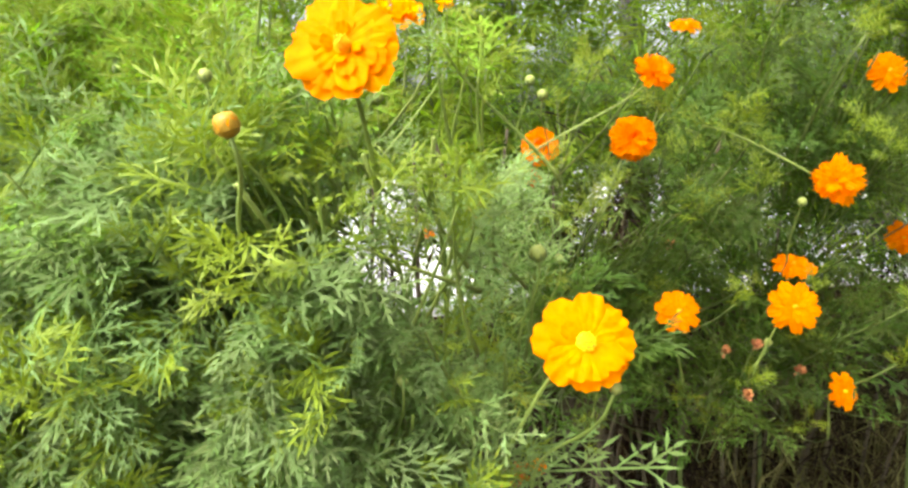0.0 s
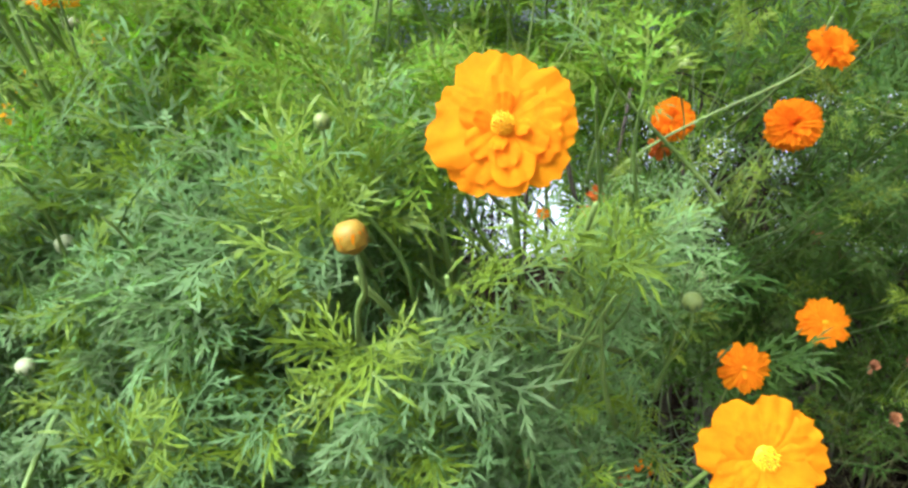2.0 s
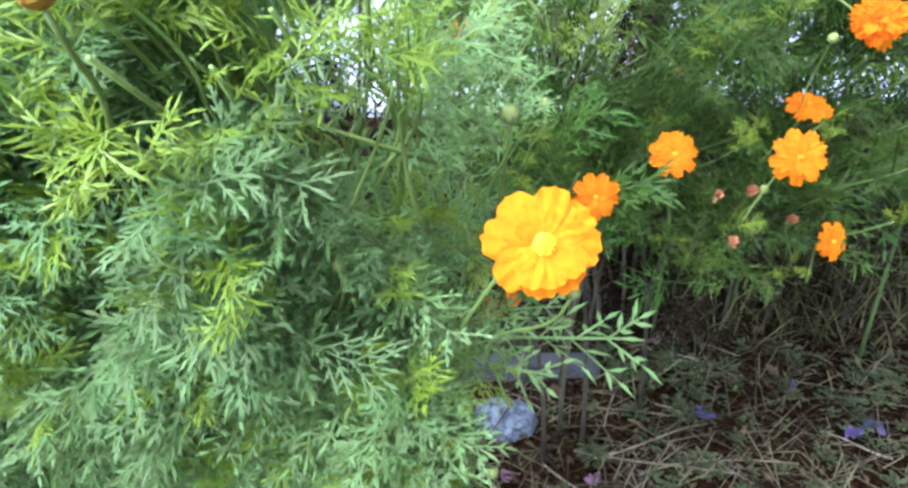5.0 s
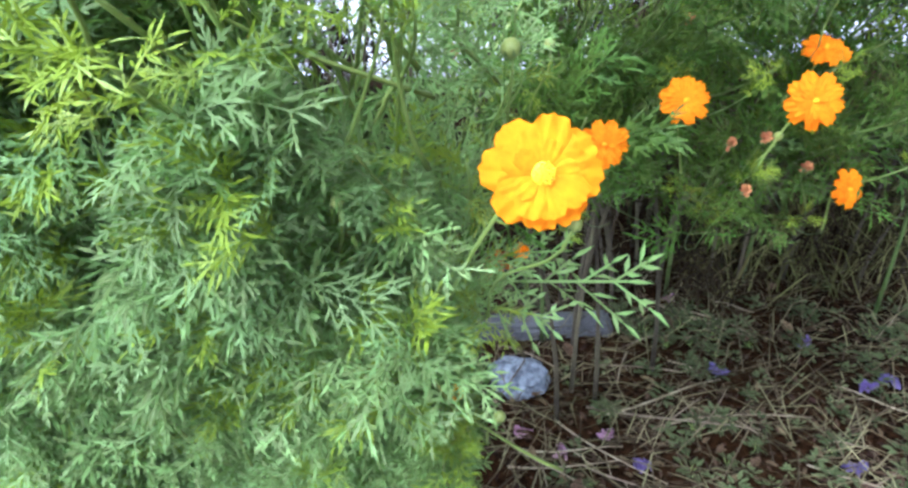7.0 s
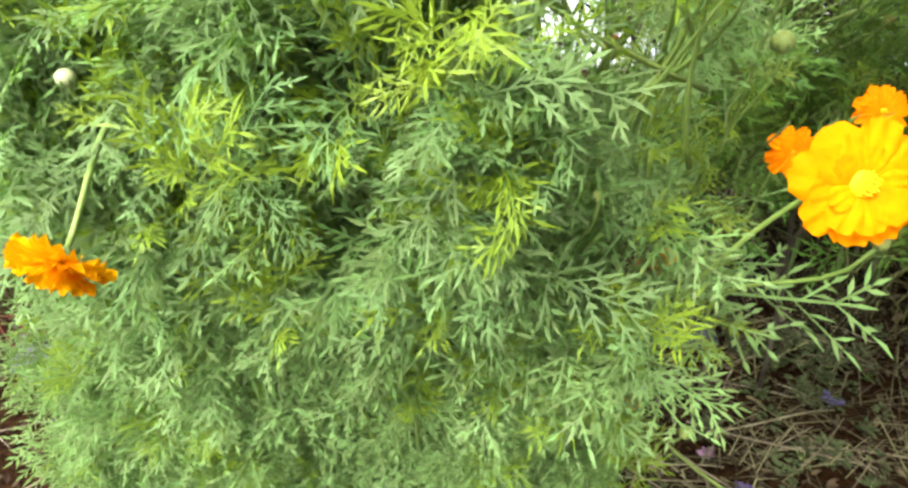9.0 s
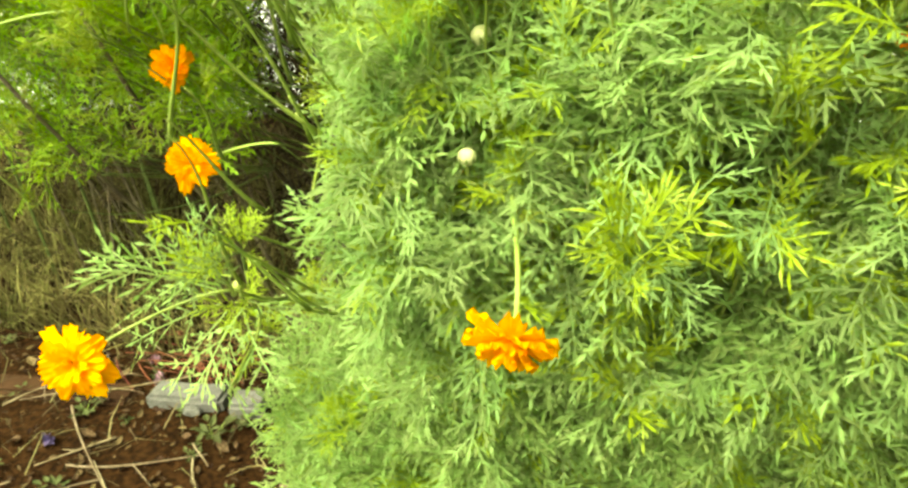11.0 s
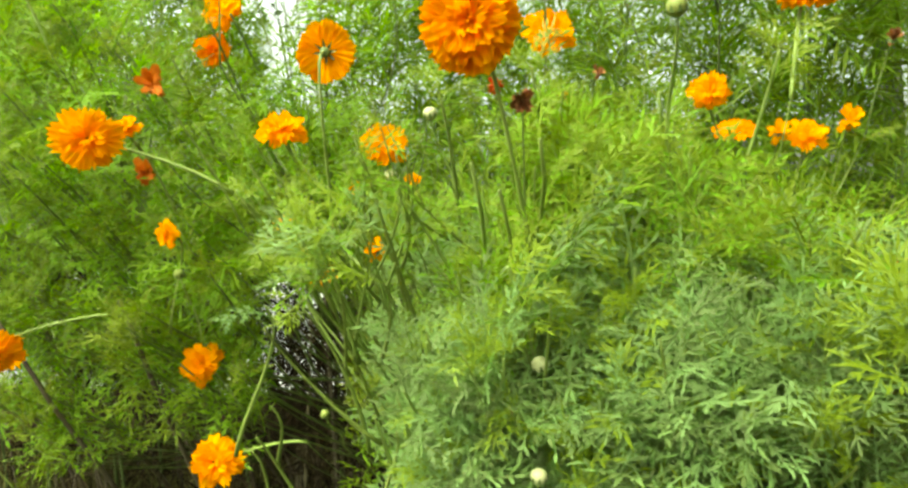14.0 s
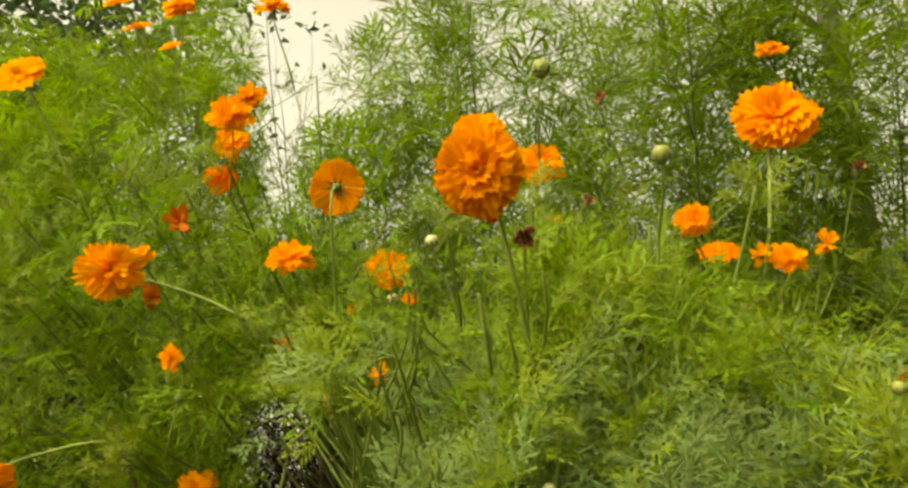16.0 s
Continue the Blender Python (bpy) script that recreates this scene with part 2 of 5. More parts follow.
def frame_from(origin, ahead, up, size=1.0):
    """A pose whose x axis runs along ahead and whose z axis leans to up."""
    x = Vector(ahead).normalized()
    y = Vector(up).cross(x)
    if y.length < 1e-4:
        y = Vector((0.3, 1, 0.2)).cross(x)
    y.normalize()
    z = x.cross(y)
    m = Matrix((x, y, z)).transposed().to_4x4() @ Matrix.Diagonal((size, size, size, 1))
    m.translation = origin
    return m


def leaf_data(seed, pairs, lobes, width, lobe_len, spread, fine=True):
    """A twice-cut cosmos leaf of length 1 along x: a bowed midrib, side ribs and narrow, pointed, lance-shaped lobes."""
    r = random.Random(seed)
    verts, faces = [], []
    bow, side_bow = r.uniform(0.05, 0.55), r.uniform(-0.28, 0.28)
    up = Vector((0, 0, 1))

    def rib(s):
        return Vector((s * (1 - 0.12 * s), side_bow * s * s, 0.30 * s - bow * s * s))

    def strip(a, b, w0, w1, nrm):
        d = (b - a).normalized()
        side = nrm.cross(d).normalized()
        i = len(verts)
        verts.extend([a - side * w0, a + side * w0, b + side * w1, b - side * w1])
        faces.append((i, i + 1, i + 2, i + 3))

    def lobe(b, d, length, w, nrm):
        side = nrm.cross(d).normalized()
        i = len(verts)
        sway = side * length * r.uniform(-0.16, 0.16)
        mid = b + d * length * r.uniform(0.40, 0.52) + sway * 0.25
        tip = b + d * length - nrm * length * r.uniform(-0.05, 0.24) + sway
        if fine:
            verts.extend([b - side * w * 0.22, b + side * w * 0.22, mid + side * w * 0.5, mid - nrm * w * 0.16, mid - side * w * 0.5, tip])
            faces.extend([(i, i + 1, i + 2, i + 3), (i, i + 3, i + 4), (i + 3, i + 2, i + 5), (i + 4, i + 3, i + 5)])
        else:
            verts.extend([b, mid + side * w * 0.5, tip, mid - side * w * 0.5])
            faces.append((i, i + 1, i + 2, i + 3))

    if fine:
        v, f = tube([rib(i / 5) for i in range(6)], 0.0095, 0.005, 3)
        verts.extend(v), faces.extend(f)
    else:
        for i in range(3):
            strip(rib(i / 3), rib((i + 1) / 3), 0.010, 0.008, up)
    for i in range(pairs):
        s = 0.26 + 0.62 * i / max(1, pairs - 1)
        big = math.sin(math.pi * (0.30 + 0.56 * i / pairs)) * spread
        for sign in (-1, 1):
            a = radians(r.uniform(38, 64)) * (1 - 0.2 * s)
            base = rib(s + r.uniform(-0.025, 0.025))
            tang = (rib(s + 0.02) - rib(s)).normalized()
            d = (tang * math.cos(a) + Vector((0, sign, 0)) * math.sin(a) + up * r.uniform(-0.3, 0.3)).normalized()
            nrm = (up - d * up.dot(d) + Vector((0, -sign * r.uniform(-0.2, 0.6), 0))).normalized()
            length = big * r.uniform(0.75, 1.2)
            end = base + d * length * 0.66 - up * length * r.uniform(-0.05, 0.18)
            if not lobes:
                lobe(base, (end - base).normalized(), length * 0.66 + lobe_len, width, nrm)
                continue
            strip(base, end, width * 0.20, width * 0.30, nrm)
            for j in range(lobes):
                q = 0.34 + 0.46 * j / max(1, lobes - 1)
                for sg in (-1, 1):
                    if r.random() < 0.12:
                        continue
                    at = base.lerp(end, q + r.uniform(-0.05, 0.05))
                    dd = (d * 0.85 + nrm.cross(d) * sg * r.uniform(0.45, 0.85) + nrm * r.uniform(-0.25, 0.25)).normalized()
                    lobe(at, dd, lobe_len * r.uniform(0.65, 1.15) * (0.55 + 0.45 * length / spread), width * r.uniform(0.8, 1.15), nrm)
            lobe(end, (end - base).normalized(), lobe_len * r.uniform(0.95, 1.35), width * 1.05, nrm)
    tang = (rib(1.0) - rib(0.95)).normalized()
    lobe(rib(0.95), tang, lobe_len * 1.35, width * 1.1, Vector((-tang.z, 0, tang.x)))
    return verts, faces


LEAVES = [leaf_data(10 + i, 4 + i % 2, 2, 0.022 + 0.004 * (i % 3), 0.092 + 0.014 * (i % 4), 0.36 + 0.06 * (i % 2)) for i in range(12)]
MASS = [leaf_data(10 + i, 4, 1 + i % 2, 0.028 + 0.004 * (i % 3), 0.100 + 0.014 * (i % 4), 0.36 + 0.06 * (i % 2), fine=False) for i in range(12)]
YOUNG = [leaf_data(40 + i, 4, 1, 0.044, 0.26, 0.36, fine=False) for i in range(4)]
FAR = [leaf_data(70 + i, 4, 0, 0.055, 0.28, 0.50, fine=False) for i in range(6)]
LEAF_MESH = [mesh_of("cosmos_leaf", v, f, M_LEAF) for v, f in LEAVES]
TOP_MESH = [mesh_of("cosmos_leaf", v, f, M_LEAF_TOP) for v, f in LEAVES]
SHADED_GREEN_MESH = [mesh_of("cosmos_leaf", v, f, M_LEAF_GREEN_SHADED) for v, f in LEAVES]
YOUNG_MESH = [mesh_of("cosmos_young_leaf", v, f, M_LEAF_YOUNG) for v, f in YOUNG]


def gathered(shapes):
    """Arrays of a set of leaf shapes for joining many into one mesh."""
    return [(np.array([tuple(p) for p in v]), f) for v, f in shapes]


BRUSH = [leaf_data(90 + i, 3, 0, 0.05, 0.22, 0.40, fine=False) for i in range(4)]
LEAF_SETS = {"brush": gathered(BRUSH), "near": gathered(MASS), "far": gathered(FAR), "young": gathered(YOUNG)}


def joined(name, placed, which, mat, parent, label):
    """One mesh of kind "stuff" out of many leaves at the given poses."""
    if not placed:
        return None
    verts, faces, at = [], [], 0
    sets = LEAF_SETS[which]
    for i, m in enumerate(placed):
        v, f = sets[i % len(sets)]
        mm = np.array(m)
        verts.append(v @ mm[:3, :3].T + mm[:3, 3])
        faces.extend([tuple(q + at for q in face) for face in f])
        at += len(v)
    me = bpy.data.meshes.new(name)
    me.from_pydata(np.concatenate(verts).tolist(), [], faces)
    me.materials.append(mat)
    ob = part(name, me, parent, None, label)
    ob["kind"] = "stuff"
    return ob


# ---- ground and setting ----
def build_ground():
    n, reach, bend = 150, 300.0, 8.2
    line = [math.sinh(bend * (2 * i / n - 1)) / math.sinh(bend) * reach for i in range(n + 1)]
    verts, faces = [], []
    for yy in line:
        for xx in line:
            y = yy + 1.4
            near = max(0.0, 1 - math.hypot(xx, yy) / 4.0)
            h = near * (0.020 * noise.noise(Vector((xx * 2.3, y * 2.3, 0))) + 0.012 * noise.noise(Vector((xx * 9, y * 9, 3))))
            verts.append((xx, y, h))
    for j in range(n):
        for i in range(n):
            a = j * (n + 1) + i
            faces.append((a, a + 1, a + n + 2, a + n + 1))
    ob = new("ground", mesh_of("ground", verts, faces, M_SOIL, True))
    tagged(ob, "brown garden soil strewn with dry litter, darkened for the shade on it", "ground", kind="structure")


build_ground()


def box_mesh(name, x0, x1, y0, y1, z0, z1, mat, bevel=0.0, wobble=0.0, cuts=0):
    bm = bmesh.new()
    bmesh.ops.create_cube(bm, size=1.0)
    bmesh.ops.transform(bm, matrix=Matrix.Translation(((x0 + x1) / 2, (y0 + y1) / 2, (z0 + z1) / 2)) @ Matrix.Diagonal((x1 - x0, y1 - y0, z1 - z0, 1)), verts=bm.verts)
    if cuts:
        bmesh.ops.subdivide_edges(bm, edges=[e for e in bm.edges if abs(e.verts[0].co.x - e.verts[1].co.x) > 0.5 * (x1 - x0)], cuts=cuts)
    if bevel:
        bmesh.ops.bevel(bm, geom=bm.edges[:], offset=bevel, segments=2, affect="EDGES")
    for v in bm.verts:
        v.co += Vector(noise.noise_vector(v.co * 7)) * wobble
    me = bpy.data.meshes.new(name)
    bm.to_mesh(me)
    bm.free()
    me.materials.append(mat)
    return me


yard = new("pavement", box_mesh("pavement", -14, 12, 4.2, 15, -0.10, 0.035, M_YARD))
tagged(yard, "pale concrete yard behind the flower bed", "pavement", kind="structure")

# ---- cosmos plants ----
RNG = random.Random(7)


def front(x, z):
    """How far from the path the leaf mass begins, at a place across and a height."""
    y = 0.335 + 0.24 * max(0.0, 1.15 - z) + 0.9 * max(0.0, z - 1.27)
    if x > 0.06:
        y = max(y, min(0.70, 0.36 + (x - 0.06) * 2.6))
    if x < -0.42:
        y = max(y, min(0.62, 0.36 + (-0.42 - x) * 2.0))
    return y


def open_below(x, y, z):
    """True in the bare space under the outer plants, where only stems stand."""
    wave = 0.06 * noise.noise(Vector((x * 5, y * 3, 1.7)))
    if x > 0.035 and y < 0.72 and z < 1.0:
        return True
    if x > 0.10 and y < 1.7:
        return z < 0.83 + wave
    if x < -0.50 and y < 1.7 and not (y < 0.72 and x > -0.57):
        return z < 0.92 + wave
    return False


def gap(x, y, z, wide=0.0):
    """True in the slots between neighbouring plants, through which the dark stems and the pale yard show."""
    if y < 0.36:
        return False
    d = y - 0.7
    if z < 1.25 - 0.13 * d and (z > 1.0 or y > 0.76) and abs(x + 0.555 + d * 0.55) < 0.10 + wide + 0.06 * max(d, 0.0):
        if abs(x + 0.555 + d * 0.55) < 0.036 + wide + 0.06 * max(d, 0.0) + 0.03 * noise.noise(Vector((x * 6, y * 4, z * 12))):
            return True
    if abs(x + 0.085 + d * 0.22) < 0.030 + wide + 0.05 * d and abs(z - 1.125 + d * 0.285) < 0.065 + wide + 0.09 * d:
        return noise.noise(Vector((x * 22, y * 3, z * 22))) > -0.25
    if y > 0.6 and abs(x - 0.165 - d * 0.27) < 0.030 + wide + 0.035 * d and abs(z - 1.17 + d * 0.20) < 0.040 + wide + 0.04 * d:
        return noise.noise(Vector((x * 22, y * 4, z * 22))) > -0.15
    return False


def sky_gap(x, y, z, wide=0.0):
    """The open wedge of sky between two tall plants at the back."""
    if y < 1.2:
        return False
    over = z - 1.35 - 0.36 * y
    if over > -wide and abs(x + 0.21 + y * 0.482) < 0.014 * y + 0.05 * max(over, 0.0) + wide + 0.12 * noise.noise(Vector((x * 3, y * 2, z * 6))):
        return True
    return z > 1.60 and abs(x + 0.20 + y * 0.545) < 0.035 + wide


CLEAR = []


def crowded(p):
    """True close before a flower, which holds itself clear of the leaves on the side of the light and of the path."""
    for place, face, size, reach in CLEAR:
        d = p - place
        s = min(max(d.dot(face), 0.0), reach)
        if (d - face * s).length < size * 0.60:
            return True
    return False


def keep_clear(place, face, size, reach=0.16, far=0.8):
    CLEAR.append((place, face, size, reach))
    way = Vector((-0.09, 0.06, 1.32)) - place
    CLEAR.append((place, way.normalized(), size * 0.85, way.length * far))


class Plant:
    def __init__(self, base, crown, label, far=False, group="cosmos plants in the bed", shade="green"):
        self.base, self.crown, self.far, self.shade = Vector(base), Vector(crown), far, shade
        self.ob = tagged(new("cosmos_plant"), label, "flowering plant", group)
        self.ob.location = self.base
        self.shift = Matrix.Translation(-self.base)
        rise = Vector((0, 0, (self.crown.z) * 0.45))
        self.path = bezier(self.base, self.base + rise, self.crown - rise * 0.8 + Vector((0, 0.06, 0)), self.crown, 14)
        v, f = tube([p - self.base for p in self.path], 0.010 if not far else 0.006, 0.002, 7)
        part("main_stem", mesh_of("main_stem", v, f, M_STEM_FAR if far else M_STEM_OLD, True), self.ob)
        self.leaves, self.young, self.tubes = [], [], []
        self.low = 0.25 if self.base.y < 1.3 else 0.72
        self.leaf_size = 1.0 if self.base.y < 1.06 else 1.12 if self.base.y < 1.3 else 1.65

    def stem_at(self, z):
        return min(self.path, key=lambda p: abs(p.z - z))

    def leaf(self, origin, ahead, size, young=False, keep=False):
        ahead = ahead.normalized()
        if not keep:
            wide = 0.035 if self.far else 0.008
            for q in (0.0, 0.5, 1.0):
                p = origin + ahead * size * q - Vector((0, 0, 0.15 * size * q * q))
                if p.y < front(p.x, p.z) - (0.02 if q < 1 else 0.04) or open_below(p.x, p.y, p.z) or gap(p.x, p.y, p.z, wide) or sky_gap(p.x, p.y, p.z, wide) or p.z < 0.25:
                    return
        up = Vector((RNG.uniform(-0.6, 0.6), RNG.uniform(-1.25, 0.0), 0.85))
        m = self.shift @ frame_from(origin, ahead, up, size)
        (self.young if young else self.leaves).append(m)

    def branch(self, tip, start=None, r0=0.0019, r1=0.0012, leafy=1.0, tuft=True, name="branch", step=0.027, size=1.0):
        tip = Vector(tip)
        if start is None:
            low = self.stem_at(max(self.low, min(self.crown.z, tip.z - RNG.uniform(0.18, 0.42))))
        else:
            low = Vector(start)
        if name == "leading_stem":
            low = low + Vector((0, 0.06, -0.07))
        reach = (tip - low).length
        if tuft:
            r1 = min(r1, 0.0005)
        side = Vector((RNG.uniform(-1, 1), RNG.uniform(-0.5, 0.5), RNG.uniform(-0.3, 0.3))) * reach * 0.10
        pts = bezier(low, low + (tip - low) * 0.35 + side + Vector((0, 0, -0.05 * reach)), tip + Vector((0, 0.24 * reach, -0.20 * reach)) + side * 0.4, tip, 9)
        v, f = tube([p - self.base for p in (pts[::3] if self.far else pts)], r0, r1, 3 if self.far else 5)
        if self.far:
            self.tubes.append((v, f))
        else:
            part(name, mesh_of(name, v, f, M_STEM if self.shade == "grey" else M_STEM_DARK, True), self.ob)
        if name == "leading_stem":
            for i in (3, 5, 7):
                view = (Vector((-0.09, 0.06, 1.32)) - pts[i]).normalized()
                CLEAR.append((pts[i] + view * 0.02, view, 0.009, 0.12))
        turn = RNG.uniform(0, math.pi)
        total = sum((pts[i + 1] - pts[i]).length for i in range(9))
        nodes = max(2, int(total * 0.8 / (0.042 if self.far else step * self.leaf_size) * leafy))
        for k in range(nodes):
            s = 0.22 + 0.78 * (k + RNG.uniform(-0.2, 0.2)) / nodes
            s = min(max(s, 0.0), 0.999) * 9
            i = int(s)
            p = pts[i].lerp(pts[i + 1], s - i)
            d = (pts[i + 1] - pts[i]).normalized()
            u = d.cross(Vector((0.2, 0.3, 0.9))).normalized()
            w = d.cross(u)
            turn += radians(90) + RNG.uniform(-0.3, 0.3)
            for sg in (-1, 1):
                out = (u * math.cos(turn) + w * math.sin(turn)) * sg
                ahead = out + d * RNG.uniform(0.2, 0.9) + Vector((0, -0.15, RNG.uniform(-0.25, 0.75)))
                late = s / 9
                self.leaf(p, ahead, (RNG.uniform(0.10, 0.16) if self.far else RNG.uniform(0.05, 0.10) * size * self.leaf_size) * (1.1 - 0.4 * late), young=False)
        if tuft:
            d = (pts[9] - pts[8]).normalized()
            for k in range(4):
                a = k * 2.4 + turn
                u = d.cross(Vector((0.2, 0.3, 0.9))).normalized()
                w = d.cross(u)
                self.leaf(tip - d * 0.006 * k, (u * math.cos(a) + w * math.sin(a)) * 0.8 + d * RNG.uniform(0.5, 1.2), RNG.uniform(0.020, 0.036), young=True)

    def tuft(self, x, y, z, n=9):
        """A shoot tip: a whorl of small yellow-green young leaves on a short stem."""
        tip = Vector((x, y, z))
        self.branch(tip, leafy=0.8, tuft=False)
        a0 = RNG.uniform(0, 6)
        for k in range(n):
            a = a0 + k * 2.4
            ahead = Vector((math.cos(a), math.sin(a) * 0.8 - 0.15, 1.5 - 0.16 * k))
            self.leaf(tip - Vector((0, 0, 0.003 * k)), ahead, RNG.uniform(0.020, 0.038), young=True, keep=True)

    def fill(self, n, xr, yr, zr, leafy=1.0):
        """Leafy side branches whose tips are spread through a block of space."""
        done, tries = 0, 0
        while done < n and tries < n * 12:
            tries += 1
            p = Vector((RNG.uniform(*xr), RNG.uniform(*yr), zr[0] + (zr[1] - zr[0]) * RNG.random() ** (0.95 if self.far else 1.0)))
            if p.y < front(p.x, p.z) + 0.02 or open_below(p.x, p.y, p.z) or sky_gap(p.x, p.y, p.z) or gap(p.x, p.y, p.z, 0.02) or crowded(p) or crowded(p - Vector((0, 0, 0.08))):
                continue
            low = self.stem_at(max(self.low, min(self.crown.z, p.z - 0.3)))
            if not self.far and any(gap(*p.lerp(low, q)) or crowded(p.lerp(low, q)) for q in (0.2, 0.4, 0.6)):
                continue
            self.branch(p, r0=0.0017, r1=0.0005, leafy=leafy, tuft=not self.far and RNG.random() < 0.22)
            done += 1

    def skin(self, n, xr, zr, deep=0.07):
        """Short leafy side shoots along the outer face of the mass."""
        done, tries = 0, 0
        while done < n and tries < n * 10:
            tries += 1
            x, z = RNG.uniform(*xr), RNG.uniform(*zr)
            p = Vector((x, front(x, z) + RNG.uniform(0.0, deep), z))
            if open_below(*p) or gap(p.x, p.y, p.z, 0.015) or crowded(p):
                continue
            start = p + Vector((RNG.gauss(0, 0.03), RNG.uniform(0.04, 0.09), -RNG.uniform(0.05, 0.12)))
            self.branch(p, start=start, r0=0.0016, r1=0.0006, leafy=2.2, tuft=RNG.random() < 0.4, size=0.8)
            done += 1

    def seen_depth(self, p):
        """True for leaves in the outer layers of the mass; deeper in the leaves stand thinner."""
        return p.y < front(p.x, p.z) + (0.24 if p.x < 0.1 else 0.36)

    def finish(self, single=150):
        """Turns the gathered leaves into parts: those closest to the path singly, the rest joined."""
        def free(m):
            m = Matrix.Translation(self.base) @ m
            ahead = m.to_3x3() @ Vector((1, 0, 0))
            side = m.to_3x3() @ Vector((0, 0.34, 0))
            return not any(crowded(m.translation + q) for q in (ahead * 0.0, ahead * 0.35, ahead * 0.7, ahead, ahead * 0.6 + side, ahead * 0.6 - side))

        self.leaves, self.young = [m for m in self.leaves if free(m)], [m for m in self.young if free(m)]
        if not self.far:
            self.leaves = [m for m in self.leaves if self.seen_depth(m.translation + self.base) or RNG.random() < 0.16]
        order = sorted(self.leaves, key=lambda m: m.translation.y)
        if self.far:
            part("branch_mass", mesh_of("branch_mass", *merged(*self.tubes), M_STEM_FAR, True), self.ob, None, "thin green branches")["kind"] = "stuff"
            joined("foliage", order, "far", M_LEAF_FAR, self.ob, "feathery green foliage")
        else:
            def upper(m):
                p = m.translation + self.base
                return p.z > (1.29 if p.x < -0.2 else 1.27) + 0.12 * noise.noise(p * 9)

            def kind_of(m):
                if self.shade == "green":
                    return SHADED_GREEN_MESH
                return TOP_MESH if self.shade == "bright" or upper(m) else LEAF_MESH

            for k, m in enumerate(order[:single]):
                part("leaf", kind_of(m)[k % len(LEAF_MESH)], self.ob, m)
            rest = order[single:]
            if self.shade == "grey":
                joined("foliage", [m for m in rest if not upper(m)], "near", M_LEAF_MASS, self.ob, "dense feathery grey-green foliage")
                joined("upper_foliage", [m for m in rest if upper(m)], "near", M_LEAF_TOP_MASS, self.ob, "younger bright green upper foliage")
            else:
                joined("foliage", rest, "near", M_LEAF_GREEN_SHADED_MASS if self.shade == "green" else M_LEAF_TOP_MASS, self.ob, "dense feathery green foliage")
        own = 0 if self.far else 70
        for k, m in enumerate(self.young[:own]):
            part("young_leaf", YOUNG_MESH[k % len(YOUNG_MESH)], self.ob, m, "")
        joined("shoot_mass", self.young[own:], "young", M_LEAF_YOUNG, self.ob, "yellow-green shoot tips")


# ---- flowers ----
def petal_mesh(seed, mat, wide=0.78, teeth=0.06, ruffle=0.05, cup=0.10):
    """A wedge-shaped petal of length 1 with a broad, shallowly toothed and ruffled end."""
    r = random.Random(seed)
    nu, nv = 6, 8
    verts, faces = [], []
    ph, ph2 = r.uniform(-0.7, 0.7), r.uniform(0, 6.28)
    skew = r.uniform(-0.08, 0.08)
    for i in range(nu + 1):
        u = i / nu
        half = wide * 0.5 * (0.18 + 0.82 * math.sin(min(1.0, u * 1.12) * math.pi / 2) ** 1.15) * (1 - 0.10 * max(0.0, u - 0.8) / 0.2)
        for j in range(nv + 1):
            v = 2 * j / nv - 1
            tip = max(0.0, u - 0.7) / 0.3
            x = u * (1 - 0.19 * v ** 4 - 0.05 * v * v) + teeth * tip * (math.cos(3 * math.pi * v + ph) - 0.3) + skew * v * u
            z = cup * (v * v - 0.3) * u * 0.6 - 0.12 * u * u + ruffle * u * u * math.sin(2.6 * math.pi * v + ph2) + 0.014 * math.cos(5 * math.pi * v)
            verts.append((x, half * v, z))
    for i in range(nu):
        for j in range(nv):
            a = i * (nv + 1) + j
            faces.append((a, a + nv + 1, a + nv + 2, a + 1))
    return mesh_of("petal", verts, faces, mat, True)


PETALS = {}


def petals_of(mat, shape="broad"):
    key = (mat.name, shape)
    if key not in PETALS:
        wide, teeth, ruffle, cup = {"broad": (0.86, 0.030, 0.06, 0.06), "ragged": (0.58, 0.10, 0.12, 0.10), "crinkled": (0.62, 0.060, 0.11, 0.12)}[shape]
        PETALS[key] = [petal_mesh(90 + i, mat, wide, teeth * (0.8 + 0.2 * (i % 3)), ruffle, cup) for i in range(5)]
    return PETALS[key]


def lathe(profile, sides=10):
    """Verts and faces of a turned shape from (radius, height) pairs, low to high."""
    verts, faces = [], []
    for rad, h in profile:
        for s in range(sides):
            a = 2 * math.pi * s / sides
            verts.append((rad * math.cos(a), rad * math.sin(a), h))
    for i in range(len(profile) - 1):
        for s in range(sides):
            a, b = i * sides + s, i * sides + (s + 1) % sides
            faces.append((a, b, b + sides, a + sides))
    faces.append(tuple(range(sides - 1, -1, -1)))
    faces.append(tuple(range((len(profile) - 1) * sides, len(profile) * sides)))
    return verts, faces


